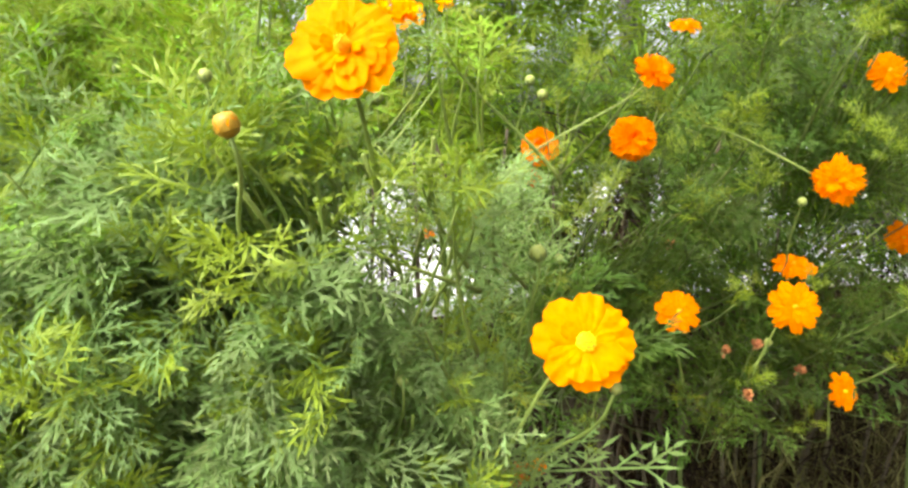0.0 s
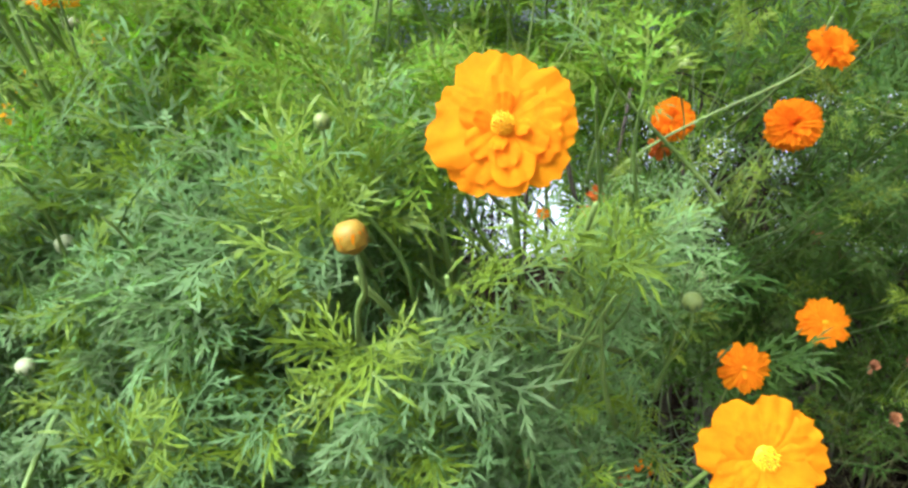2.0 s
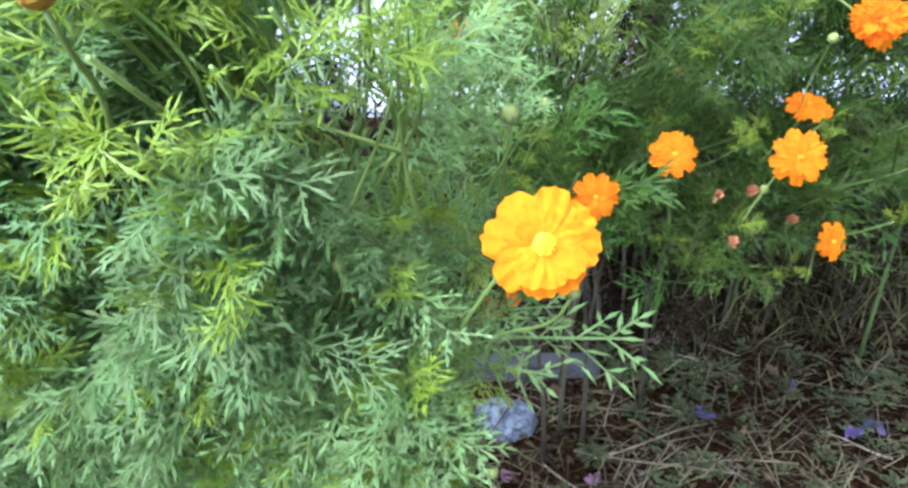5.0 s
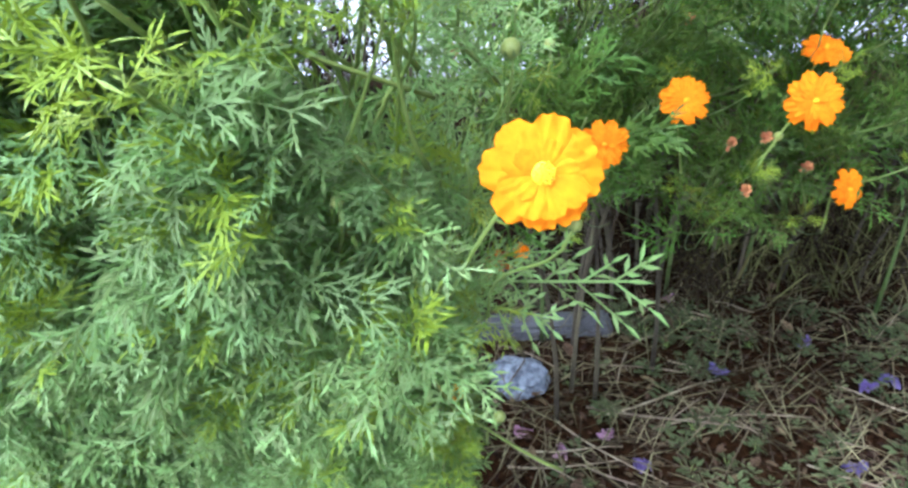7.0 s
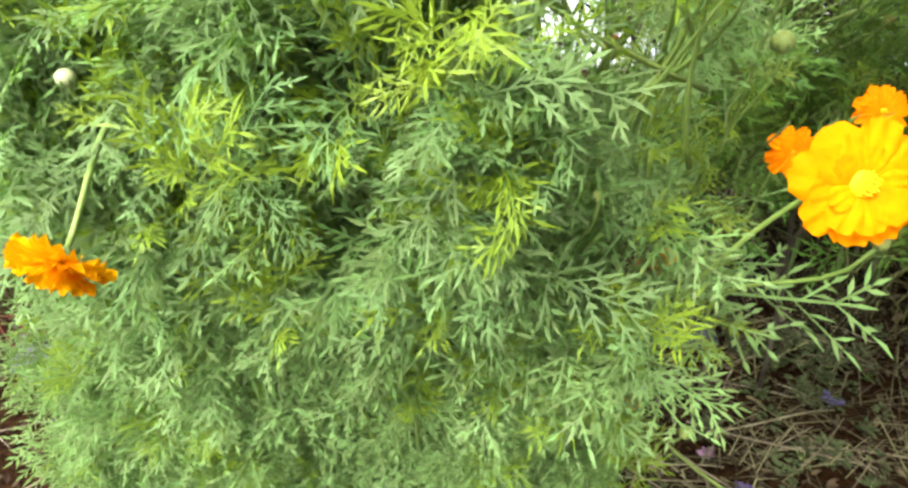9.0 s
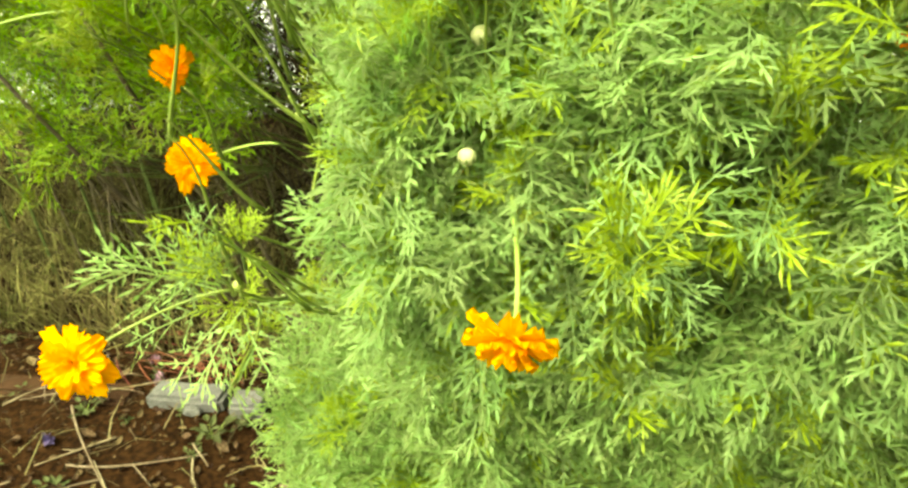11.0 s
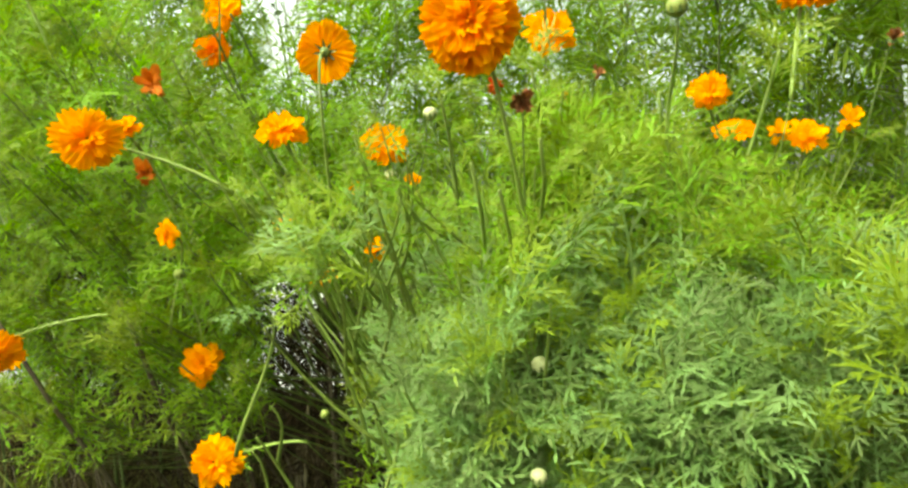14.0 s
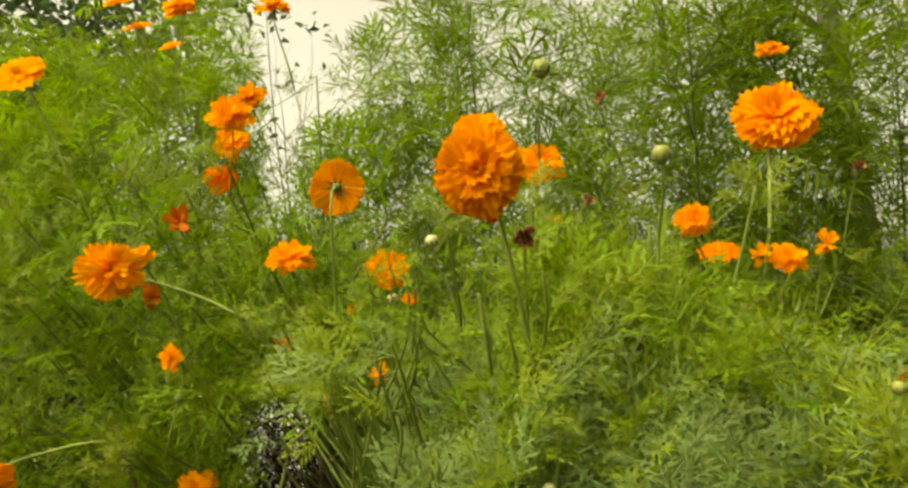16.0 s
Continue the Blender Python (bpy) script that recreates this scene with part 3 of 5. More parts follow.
def sepal_ring(n, length, width, rise, drop):
    verts, faces = [], []
    for k in range(n):
        a = 2 * math.pi * k / n
        c, s = math.cos(a), math.sin(a)
        i = len(verts)
        for x, y, z in ((0.10, 0, 0), (length * 0.5, width, rise), (length, 0, drop), (length * 0.5, -width, rise), (length * 0.5, 0, rise + 0.03)):
            verts.append((c * x - s * y, s * x + c * y, z))
        faces.extend([(i, i + 1, i + 4), (i + 1, i + 2, i + 4), (i + 2, i + 3, i + 4), (i + 3, i, i + 4)])
    return verts, faces


def merged(*pieces):
    verts, faces = [], []
    for v, f in pieces:
        at = len(verts)
        verts.extend(v)
        faces.extend([tuple(q + at for q in face) for face in f])
    return verts, faces


# the green cup under a flower of diameter 2, which faces +z
CALYX = mesh_of("calyx", *merged(lathe([(0.05, -0.34), (0.16, -0.28), (0.19, -0.12), (0.12, -0.02)], 9), sepal_ring(8, 0.46, 0.055, -0.14, -0.20)), M_CALYX, False)


def disc_mesh():
    pieces = [lathe([(0.20, -0.04), (0.22, 0.05), (0.15, 0.13), (0.04, 0.16)], 12)]
    r = random.Random(5)
    for k in range(34):
        a, d = k * 2.39996, 0.2 * math.sqrt(k / 34)
        x, y, h = d * math.cos(a), d * math.sin(a), 0.20 - 1.6 * d * d + r.uniform(0, 0.05)
        v, f = tube([Vector((x * 0.85, y * 0.85, 0.08)), Vector((x, y, h)), Vector((x * 1.06, y * 1.06, h + 0.03))], 0.024, 0.018, 4)
        pieces.append((v, f))
    return mesh_of("disc", *merged(*pieces), M_DISC, False)


def anther_mesh():
    pieces = []
    for k in range(7):
        a, d = k * 2.39996, 0.16 * math.sqrt((k + 0.5) / 7)
        x, y, h = d * math.cos(a), d * math.sin(a), 0.22 - 1.5 * d * d
        pieces.append(tube([Vector((x, y, h)), Vector((x * 1.05, y * 1.05, h + 0.045))], 0.014, 0.010, 4))
    return mesh_of("stamen_tuft", *merged(*pieces), M_ANTHER, False)


DISC, ANTHERS = disc_mesh(), anther_mesh()
# rings of petals: number, lift in degrees, length, distance of the foot from the middle
KINDS = {
    "double": [(9, 2, 1.0, 0.06), (8, 7, 0.80, 0.06), (6, 15, 0.58, 0.07), (4, 40, 0.34, 0.12)],
    "open": [(8, 2, 1.0, 0.08), (8, 9, 0.78, 0.08), (5, 16, 0.48, 0.12)],
    "ball": [(14, -10, 1.0, 0.05), (13, 6, 0.97, 0.05), (11, 22, 0.88, 0.05), (9, 40, 0.74, 0.04), (7, 58, 0.58, 0.03), (4, 74, 0.44, 0.02)],
    "back": [(14, 2, 1.0, 0.06), (11, 14, 0.9, 0.06), (7, 40, 0.6, 0.05)],
    "ragged": [(12, -6, 1.0, 0.05), (10, 20, 0.92, 0.05), (8, 44, 0.74, 0.05), (5, 68, 0.55, 0.03)],
    "cup": [(8, 44, 1.0, 0.06), (8, 54, 0.95, 0.06), (6, 66, 0.8, 0.05)],
    "nod": [(10, 0, 1.0, 0.06), (9, 22, 0.95, 0.06), (8, 46, 0.84, 0.05), (5, 70, 0.62, 0.03)],
    "small": [(6, 50, 1.0, 0.05), (4, 70, 1.0, 0.03)],
    "wilt": [(6, 46, 1.0, 0.05), (5, -40, 0.9, 0.05), (3, 75, 0.8, 0.02)],
    "dead": [(5, 60, 0.9, 0.05), (4, 80, 1.0, 0.02), (3, -50, 0.6, 0.05)],
}


def bloom(plant, place, size, kind, face, joint=None, mat=None):
    """A flower of the given diameter that looks along face, on its own stalk from a joint of the plant."""
    place, face = Vector(place), Vector(face).normalized()
    mat = mat or (M_ORANGE if plant.shade == "green" else M_AMBER)
    if joint is None:
        joint = place + Vector((RNG.uniform(-0.04, 0.04), RNG.uniform(0.03, 0.07), -RNG.uniform(0.08, 0.14)))
    joint = Vector(joint)
    half = size * 0.5
    if not plant.far:
        keep_clear(place, face, size * (0.75 if kind in ("small", "wilt", "dead") else 1.0))
    m = plant.shift @ frame_from(place, Vector((1, 0.2, 0.1)).cross(face), face, half) @ pose(0, 0, 0, 0, 0, RNG.uniform(0, 360))
    flower = part("flower", CALYX, plant.ob, m, {"small": "half-open orange flower", "wilt": "wilting orange flower", "dead": "withered brown flower head"}.get(kind, ""))
    full = kind == "double" and plant.shade == "green"
    shapes = petals_of(mat, "ragged" if kind in ("ragged", "wilt", "dead") else "crinkled" if kind in ("ball", "back", "nod") or full else "broad")
    loose = {"ragged": 14, "wilt": 24, "dead": 20, "ball": 10, "nod": 10}.get(kind, 6)
    for ring, (count, lift, length, foot) in enumerate(KINDS[kind]):
        for k in range(count):
            a = 360 * (k + 0.5 * (ring % 2)) / count + RNG.uniform(-5, 5)
            pm = pose(0, 0, 0, 0, 0, a) @ Matrix.Translation((foot, 0, 0.012 * ring)) @ pose(0, 0, 0, RNG.uniform(-8, 8), -lift + RNG.uniform(-loose, loose), 0)
            s = length * RNG.uniform(0.92, 1.06) * (RNG.uniform(0.75, 1.1) if loose > 12 else 1)
            part("petal", shapes[RNG.randrange(5)], flower, pm @ Matrix.Diagonal((s, s, s, 1)))
    if kind in ("open", "double", "cup"):
        part("disc", DISC, flower, Matrix.Diagonal((1.0, 1.0, 0.8, 1)) if kind == "open" else Matrix.Diagonal((0.42, 0.42, 0.9, 1) if full else (0.78, 0.78, 1.2, 1)), "yellow flower centre")
        if kind == "open":
            part("stamen_tuft", ANTHERS, flower, Matrix.Diagonal((1.0, 1.0, 0.8, 1)), "dark anther tips")
    foot = place - face * half * 0.33
    reach = (foot - joint).length
    pts = bezier(joint, joint + (foot - joint) * 0.3 + Vector((0, 0, reach * 0.12)), foot - face * reach * 0.25, foot, 10)
    thin = 0.6 if kind in ("small", "wilt", "dead") else 1.0
    v, f = tube([p - plant.base for p in pts], 0.0014 * thin, 0.0011 * thin, 6)
    part("flower_stalk", mesh_of("flower_stalk", v, f, M_STEM_DARK if kind == "dead" else M_STEM, True), plant.ob)
    plant.branch(joint, leafy=0.9)


BUD = mesh_of("bud", *lathe([(0.15, -0.5), (0.42, -0.32), (0.5, -0.05), (0.46, 0.22), (0.28, 0.42), (0.06, 0.5)], 10), M_BUD, True)
BUD_WHITE = mesh_of("bud", *lathe([(0.15, -0.5), (0.42, -0.32), (0.52, -0.05), (0.48, 0.2), (0.28, 0.38), (0.06, 0.42)], 10), M_BUD_WHITE, True)
BUD_GOLD = mesh_of("bud", *lathe([(0.15, -0.5), (0.40, -0.36), (0.5, -0.05), (0.47, 0.24), (0.33, 0.42), (0.16, 0.46)], 12), M_BUD_GOLD, True)


def bud_sepals():
    verts, faces = [], []
    for k in range(8):
        a = 2 * math.pi * k / 8
        c, s = math.cos(a), math.sin(a)
        i = len(verts)
        for x, y, z in ((0.12, 0, -0.54), (0.50, 0.14, -0.22), (0.54, 0, 0.16), (0.50, -0.14, -0.22)):
            verts.append((c * x - s * y, s * x + c * y, z))
        faces.append((i, i + 1, i + 2, i + 3))
    return verts, faces


SEPALS = mesh_of("calyx", *bud_sepals(), M_CALYX)
PETAL_TIPS = mesh_of("corolla", *bud_sepals(), M_YELLOW)
SEPALS_BROWN = mesh_of("calyx", *bud_sepals(), M_BUD_GOLD)


def flower_bud(plant, place, size, kind, joint=None):
    place = Vector(place)
    if joint is None:
        joint = place + Vector((RNG.uniform(-0.02, 0.02), RNG.uniform(0.02, 0.05), -RNG.uniform(0.05, 0.09)))
    joint = Vector(joint)
    lean = Vector((RNG.uniform(-0.2, 0.2), RNG.uniform(-0.4, 0.0), 1)).normalized()
    keep_clear(place, Vector((0, -1, 0.1)), size * (2.2 if kind == "white" else 1.4), 0.10, 0.8 if kind == "white" else 0.3)
    m = plant.shift @ frame_from(place, Vector((1, 0.2, 0.1)).cross(lean), lean, size)
    bud = part("flower_bud", {"gold": BUD_GOLD, "white": BUD_WHITE}.get(kind, BUD), plant.ob, m, {"gold": "golden opening flower bud", "white": "pale cream flower bud"}.get(kind, "pale green flower bud"))
    part("calyx", SEPALS_BROWN if kind == "gold" else SEPALS, bud)
    if kind == "gold":
        part("corolla", PETAL_TIPS, bud, pose(0, 0, 0, 180, 0, 11) @ Matrix.Diagonal((0.92, 0.92, 0.86, 1)), "folded orange petal tips")
    foot = place - lean * size * 0.5
    reach = (foot - joint).length
    pts = bezier(joint, joint + Vector((0, 0, reach * 0.4)), foot - lean * reach * 0.35, foot, 8)
    v, f = tube([p - plant.base for p in pts], 0.0015 if kind == "white" else 0.0011, 0.0009, 5)
    part("flower_stalk", mesh_of("flower_stalk", v, f, M_STEM, True), plant.ob)
    plant.branch(joint, leafy=0.9)


plant_a = Plant((-0.04, 1.02, 0), (-0.03, 0.54, 1.10), "leafy cosmos with yellow-orange flowers leaning over the path", shade="grey")
plant_b = Plant((-0.20, 1.02, 0), (-0.16, 0.58, 1.22), "dense grey-green cosmos with nodding orange flower and buds", shade="grey")
plant_c = Plant((-0.42, 1.10, 0), (-0.36, 0.62, 1.28), "tall cosmos with large orange double flowers and cream buds", shade="grey")
# The default "green" leaf colour carries the shade on these three plants.
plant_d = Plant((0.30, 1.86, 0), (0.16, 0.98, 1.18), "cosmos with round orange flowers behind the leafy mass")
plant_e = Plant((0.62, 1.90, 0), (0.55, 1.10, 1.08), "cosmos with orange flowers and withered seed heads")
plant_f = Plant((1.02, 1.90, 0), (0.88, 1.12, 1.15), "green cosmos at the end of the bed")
# "bright" puts the stronger light on the left plants into their leaf colour.
plant_g = Plant((-0.76, 1.78, 0), (-0.64, 0.88, 1.34), "tall cosmos with ragged orange flowers", shade="bright")
plant_h = Plant((-1.12, 1.80, 0), (-1.00, 0.92, 1.42), "tall cosmos with clusters of orange flowers", shade="bright")
plant_i = Plant((-1.55, 1.82, 0), (-1.38, 1.05, 1.30), "bushy green cosmos beside the soil patch", shade="bright")

bloom(plant_a, (-0.019, 0.281, 1.310), 0.040, 'double', (0.05, -1.00, 0.35), joint=(-0.020, 0.360, 1.245), mat=M_YELLOW)
bloom(plant_a, (0.077, 0.341, 1.167), 0.048, 'open', (0.12, -1.00, 0.45), joint=(0.030, 0.400, 1.060), mat=M_YELLOW)
bloom(plant_a, (-0.199, 0.786, 1.026), 0.022, 'small', (0.00, -0.60, 0.50), mat=M_RED)
bloom(plant_a, (0.026, 0.466, 0.918), 0.017, 'small', (0.00, -0.50, 0.80))
bloom(plant_a, (-0.189, 0.749, 1.051), 0.022, 'small', (0.00, -0.60, 0.50))
bloom(plant_a, (0.067, 0.706, 0.884), 0.030, 'wilt', (0.00, -0.60, -0.60), mat=M_WILT)
bloom(plant_a, (0.032, 0.898, 1.127), 0.022, 'small', (0.00, -0.60, 0.50), mat=M_RED)
flower_bud(plant_a, (-0.058, 0.258, 1.285), 0.0091, 'gold', joint=(-0.073, 0.300, 1.235))
flower_bud(plant_a, (-0.018, 0.365, 1.144), 0.0066, 'pale')
flower_bud(plant_a, (0.092, 0.344, 1.140), 0.0067, 'pale', joint=(0.052, 0.420, 1.030))
flower_bud(plant_a, (0.058, 0.430, 0.931), 0.0091, 'pale')
bloom(plant_b, (-0.157, 0.642, 0.954), 0.022, 'small', (0.30, -0.60, 0.40), mat=M_RED)
bloom(plant_b, (-0.299, 1.060, 1.496), 0.030, 'wilt', (0.00, -0.30, 0.90))
bloom(plant_b, (-0.173, 0.679, 0.933), 0.022, 'small', (0.00, -0.60, 0.50))
bloom(plant_b, (-0.214, 0.270, 1.155), 0.035, 'nod', (-0.05, -0.78, -0.58), joint=(-0.228, 0.337, 1.184), mat=M_GOLD)
bloom(plant_b, (-0.168, 0.565, 0.998), 0.017, 'small', (0.00, -0.60, 0.50), mat=M_RED)
bloom(plant_b, (-0.137, 0.623, 1.426), 0.038, 'ragged', (0.00, -0.80, 0.30))
bloom(plant_b, (-0.287, 0.768, 1.526), 0.060, 'ragged', (0.20, -0.70, 0.40))
bloom(plant_b, (-0.021, 0.798, 1.399), 0.042, 'ragged', (0.00, -0.60, 0.50))
bloom(plant_b, (-0.048, 0.799, 1.403), 0.030, 'wilt', (0.00, -0.60, 0.50))
bloom(plant_b, (0.025, 0.820, 1.413), 0.034, 'wilt', (0.00, -0.60, 0.50))
bloom(plant_b, (-0.234, 0.751, 1.473), 0.022, 'dead', (0.30, -0.60, 0.30), mat=M_DEAD)
bloom(plant_b, (0.057, 0.794, 1.490), 0.025, 'dead', (0.00, -0.60, 0.50), mat=M_DEAD)
bloom(plant_b, (-0.213, 0.724, 1.580), 0.025, 'dead', (0.00, -0.60, 0.50), mat=M_DEAD)
flower_bud(plant_b, (-0.089, 0.332, 1.308), 0.0063, 'pale')
flower_bud(plant_b, (0.038, 0.587, 1.030), 0.0100, 'pale')
flower_bud(plant_b, (-0.041, 0.589, 1.302), 0.0120, 'pale')
flower_bud(plant_b, (-0.177, 0.403, 1.441), 0.0115, 'pale')
flower_bud(plant_b, (-0.258, 0.533, 1.554), 0.0160, 'pale')
bloom(plant_c, (-0.538, 0.338, 1.037), 0.053, 'ragged', (0.20, -0.90, 0.20), joint=(-0.455, 0.410, 1.063), mat=M_GOLD)
bloom(plant_c, (0.054, 0.721, 0.868), 0.030, 'wilt', (0.00, -0.60, -0.50), mat=M_DEAD)
bloom(plant_c, (-0.421, 0.562, 1.300), 0.025, 'wilt', (0.00, -0.60, 0.50))
bloom(plant_c, (-0.456, 0.746, 1.295), 0.020, 'small', (0.00, -0.60, 0.50))
bloom(plant_c, (-0.276, 0.331, 1.426), 0.050, 'ball', (0.00, -1.00, -0.10), joint=(-0.262, 0.420, 1.300))
bloom(plant_c, (-0.284, 0.374, 1.460), 0.032, 'ball', (0.00, -0.70, 0.60), joint=(-0.262, 0.420, 1.300))
bloom(plant_c, (-0.441, 0.521, 1.466), 0.047, 'back', (-0.20, 0.95, 0.15), joint=(-0.454, 0.547, 1.296))
bloom(plant_c, (-0.576, 0.409, 1.395), 0.050, 'ragged', (0.50, -0.80, 0.00), joint=(-0.497, 0.464, 1.353))
bloom(plant_c, (-0.084, 0.522, 1.488), 0.060, 'ball', (0.00, -0.85, 0.50), joint=(-0.102, 0.491, 1.399))
bloom(plant_c, (-0.264, 0.408, 1.398), 0.030, 'dead', (0.10, -0.80, -0.30), mat=M_DEAD)
bloom(plant_c, (-0.322, 0.623, 1.447), 0.020, 'wilt', (0.00, -0.50, -0.70), mat=M_RED)
bloom(plant_c, (0.076, 1.193, 1.785), 0.050, 'ragged', (0.00, -0.50, 0.70))
flower_bud(plant_c, (-0.255, 0.391, 1.245), 0.0104, 'white', joint=(-0.254, 0.429, 1.178))
flower_bud(plant_c, (-0.251, 0.345, 1.199), 0.0087, 'white', joint=(-0.251, 0.381, 1.165))
flower_bud(plant_c, (-0.450, 0.414, 1.065), 0.0086, 'pale')
bloom(plant_d, (0.222, 0.776, 1.243), 0.051, 'ball', (-0.10, -1.00, 0.20))
bloom(plant_d, (0.142, 0.965, 1.231), 0.054, 'ball', (-0.10, -0.90, 0.50))
bloom(plant_d, (0.241, 0.759, 1.313), 0.046, 'ragged', (0.10, -0.80, 0.60), joint=(0.050, 0.800, 1.190))
bloom(plant_d, (0.275, 0.790, 1.032), 0.055, 'double', (0.10, -0.90, 0.50))
bloom(plant_d, (0.174, 0.708, 1.019), 0.050, 'double', (0.00, -0.80, 0.30))
bloom(plant_d, (-0.020, 0.877, 1.130), 0.022, 'small', (0.00, -0.60, 0.60))
bloom(plant_d, (0.037, 0.783, 1.174), 0.025, 'wilt', (0.00, -0.60, 0.50), mat=M_WILT)
bloom(plant_d, (0.138, 1.044, 1.186), 0.040, 'wilt', (0.00, -0.60, -0.50), mat=M_WILT)
bloom(plant_d, (0.016, 1.017, 1.036), 0.030, 'wilt', (0.00, -0.60, -0.50), mat=M_DEAD)
bloom(plant_d, (-0.073, 0.929, 1.421), 0.055, 'double', (0.00, -0.50, 0.80))
bloom(plant_d, (0.098, 0.811, 0.824), 0.030, 'small', (0.00, -0.50, 0.80))
flower_bud(plant_d, (0.069, 0.451, 1.190), 0.0114, 'pale', joint=(0.055, 0.476, 1.114))
flower_bud(plant_d, (0.106, 0.604, 1.150), 0.0090, 'pale')
flower_bud(plant_d, (0.114, 0.811, 1.316), 0.0120, 'pale')
flower_bud(plant_d, (0.137, 0.879, 1.300), 0.0140, 'pale')
flower_bud(plant_d, (0.404, 0.833, 0.967), 0.0110, 'pale')
bloom(plant_e, (0.400, 0.761, 1.036), 0.059, 'double', (-0.10, -0.90, 0.40))
bloom(plant_e, (0.473, 0.907, 1.048), 0.055, 'double', (0.00, -0.40, 0.90))
bloom(plant_e, (0.505, 0.834, 0.892), 0.048, 'double', (0.30, -0.80, 0.30))
bloom(plant_e, (0.418, 0.718, 1.186), 0.053, 'ragged', (-0.30, -0.80, 0.30), joint=(0.300, 0.780, 1.250))
bloom(plant_e, (0.463, 1.287, 1.414), 0.055, 'double', (0.00, -0.50, 0.90))
bloom(plant_e, (0.602, 0.924, 1.297), 0.055, 'double', (0.00, -0.90, 0.40))
bloom(plant_e, (0.304, 0.911, 1.087), 0.025, 'dead', (0.00, -0.50, 0.60), mat=M_DEAD)
bloom(plant_e, (0.348, 0.833, 0.958), 0.025, 'dead', (0.00, -0.50, 0.60), mat=M_DEAD)
bloom(plant_e, (0.390, 0.838, 0.961), 0.025, 'dead', (0.00, -0.50, 0.60), mat=M_DEAD)
bloom(plant_e, (0.438, 0.821, 0.929), 0.025, 'dead', (0.00, -0.50, 0.60), mat=M_DEAD)
bloom(plant_e, (0.364, 0.804, 0.909), 0.025, 'dead', (0.00, -0.50, 0.60), mat=M_DEAD)
flower_bud(plant_e, (0.429, 0.806, 1.151), 0.0110, 'pale')
bloom(plant_f, (0.722, 1.053, 1.039), 0.055, 'double', (0.00, -0.90, 0.40))
bloom(plant_g, (-0.572, 0.762, 1.255), 0.040, 'ragged', (0.00, -0.50, 0.70))
bloom(plant_g, (-0.727, 0.942, 1.318), 0.040, 'ragged', (0.00, -0.50, 0.70))
bloom(plant_g, (-0.561, 1.087, 1.380), 0.030, 'small', (0.00, -0.50, 0.70))
bloom(plant_g, (-0.545, 1.058, 1.375), 0.030, 'small', (0.00, -0.50, 0.50))
bloom(plant_g, (-0.622, 0.593, 1.084), 0.057, 'ragged', (0.20, -0.90, 0.25), joint=(-0.530, 0.620, 1.100))
bloom(plant_g, (-0.731, 0.728, 1.150), 0.055, 'ragged', (0.20, -0.90, 0.30), joint=(-0.700, 0.780, 1.060))
bloom(plant_g, (-0.734, 1.032, 1.265), 0.030, 'small', (0.00, -0.60, 0.50))
bloom(plant_g, (-0.525, 0.594, 1.417), 0.049, 'ragged', (0.20, -0.50, 0.70), joint=(-0.450, 0.620, 1.300))
bloom(plant_g, (-0.446, 0.662, 1.402), 0.050, 'ragged', (0.40, -0.70, 0.40), joint=(-0.420, 0.660, 1.300))
bloom(plant_g, (-0.687, 0.570, 1.423), 0.036, 'ragged', (-0.20, -0.60, 0.50))
bloom(plant_g, (-0.710, 0.653, 1.317), 0.034, 'ragged', (-0.30, -0.70, 0.10))
bloom(plant_g, (-0.500, 0.386, 1.424), 0.025, 'wilt', (0.40, -0.80, 0.20), mat=M_WILT)
bloom(plant_g, (-0.642, 0.673, 1.601), 0.060, 'ragged', (0.30, -0.70, 0.60))
bloom(plant_g, (-0.819, 1.008, 1.752), 0.060, 'ragged', (0.10, -0.85, 0.50))
bloom(plant_g, (-0.779, 0.892, 1.636), 0.066, 'ragged', (0.10, -0.85, 0.50))
bloom(plant_g, (-0.791, 0.878, 1.578), 0.054, 'ragged', (0.40, -0.80, 0.20), mat=M_ORANGE)
bloom(plant_g, (-0.756, 0.681, 1.391), 0.036, 'wilt', (0.40, -0.70, 0.20), mat=M_WILT)
bloom(plant_g, (-0.601, 0.944, 1.364), 0.030, 'small', (0.00, -0.60, 0.50))
bloom(plant_g, (-0.692, 0.866, 1.836), 0.055, 'ragged', (0.20, -0.50, 0.70))
flower_bud(plant_g, (-0.452, 0.691, 1.372), 0.0140, 'white')
flower_bud(plant_g, (-0.390, 0.640, 1.428), 0.0140, 'white')
flower_bud(plant_g, (-0.710, 0.670, 1.270), 0.0120, 'pale')
flower_bud(plant_g, (-0.534, 0.671, 1.113), 0.0100, 'pale')
bloom(plant_h, (-0.910, 0.605, 1.188), 0.060, 'ragged', (0.80, -0.60, -0.25), joint=(-0.800, 0.680, 1.220))
bloom(plant_h, (-1.054, 0.652, 1.069), 0.066, 'ragged', (0.80, -0.60, 0.05))
bloom(plant_h, (-0.848, 0.572, 1.645), 0.060, 'double', (0.20, -0.85, 0.50))
bloom(plant_h, (-0.897, 0.921, 1.894), 0.055, 'ball', (0.00, -0.50, 0.70))
bloom(plant_h, (-1.095, 1.059, 1.951), 0.055, 'double', (0.00, -0.50, 0.70))
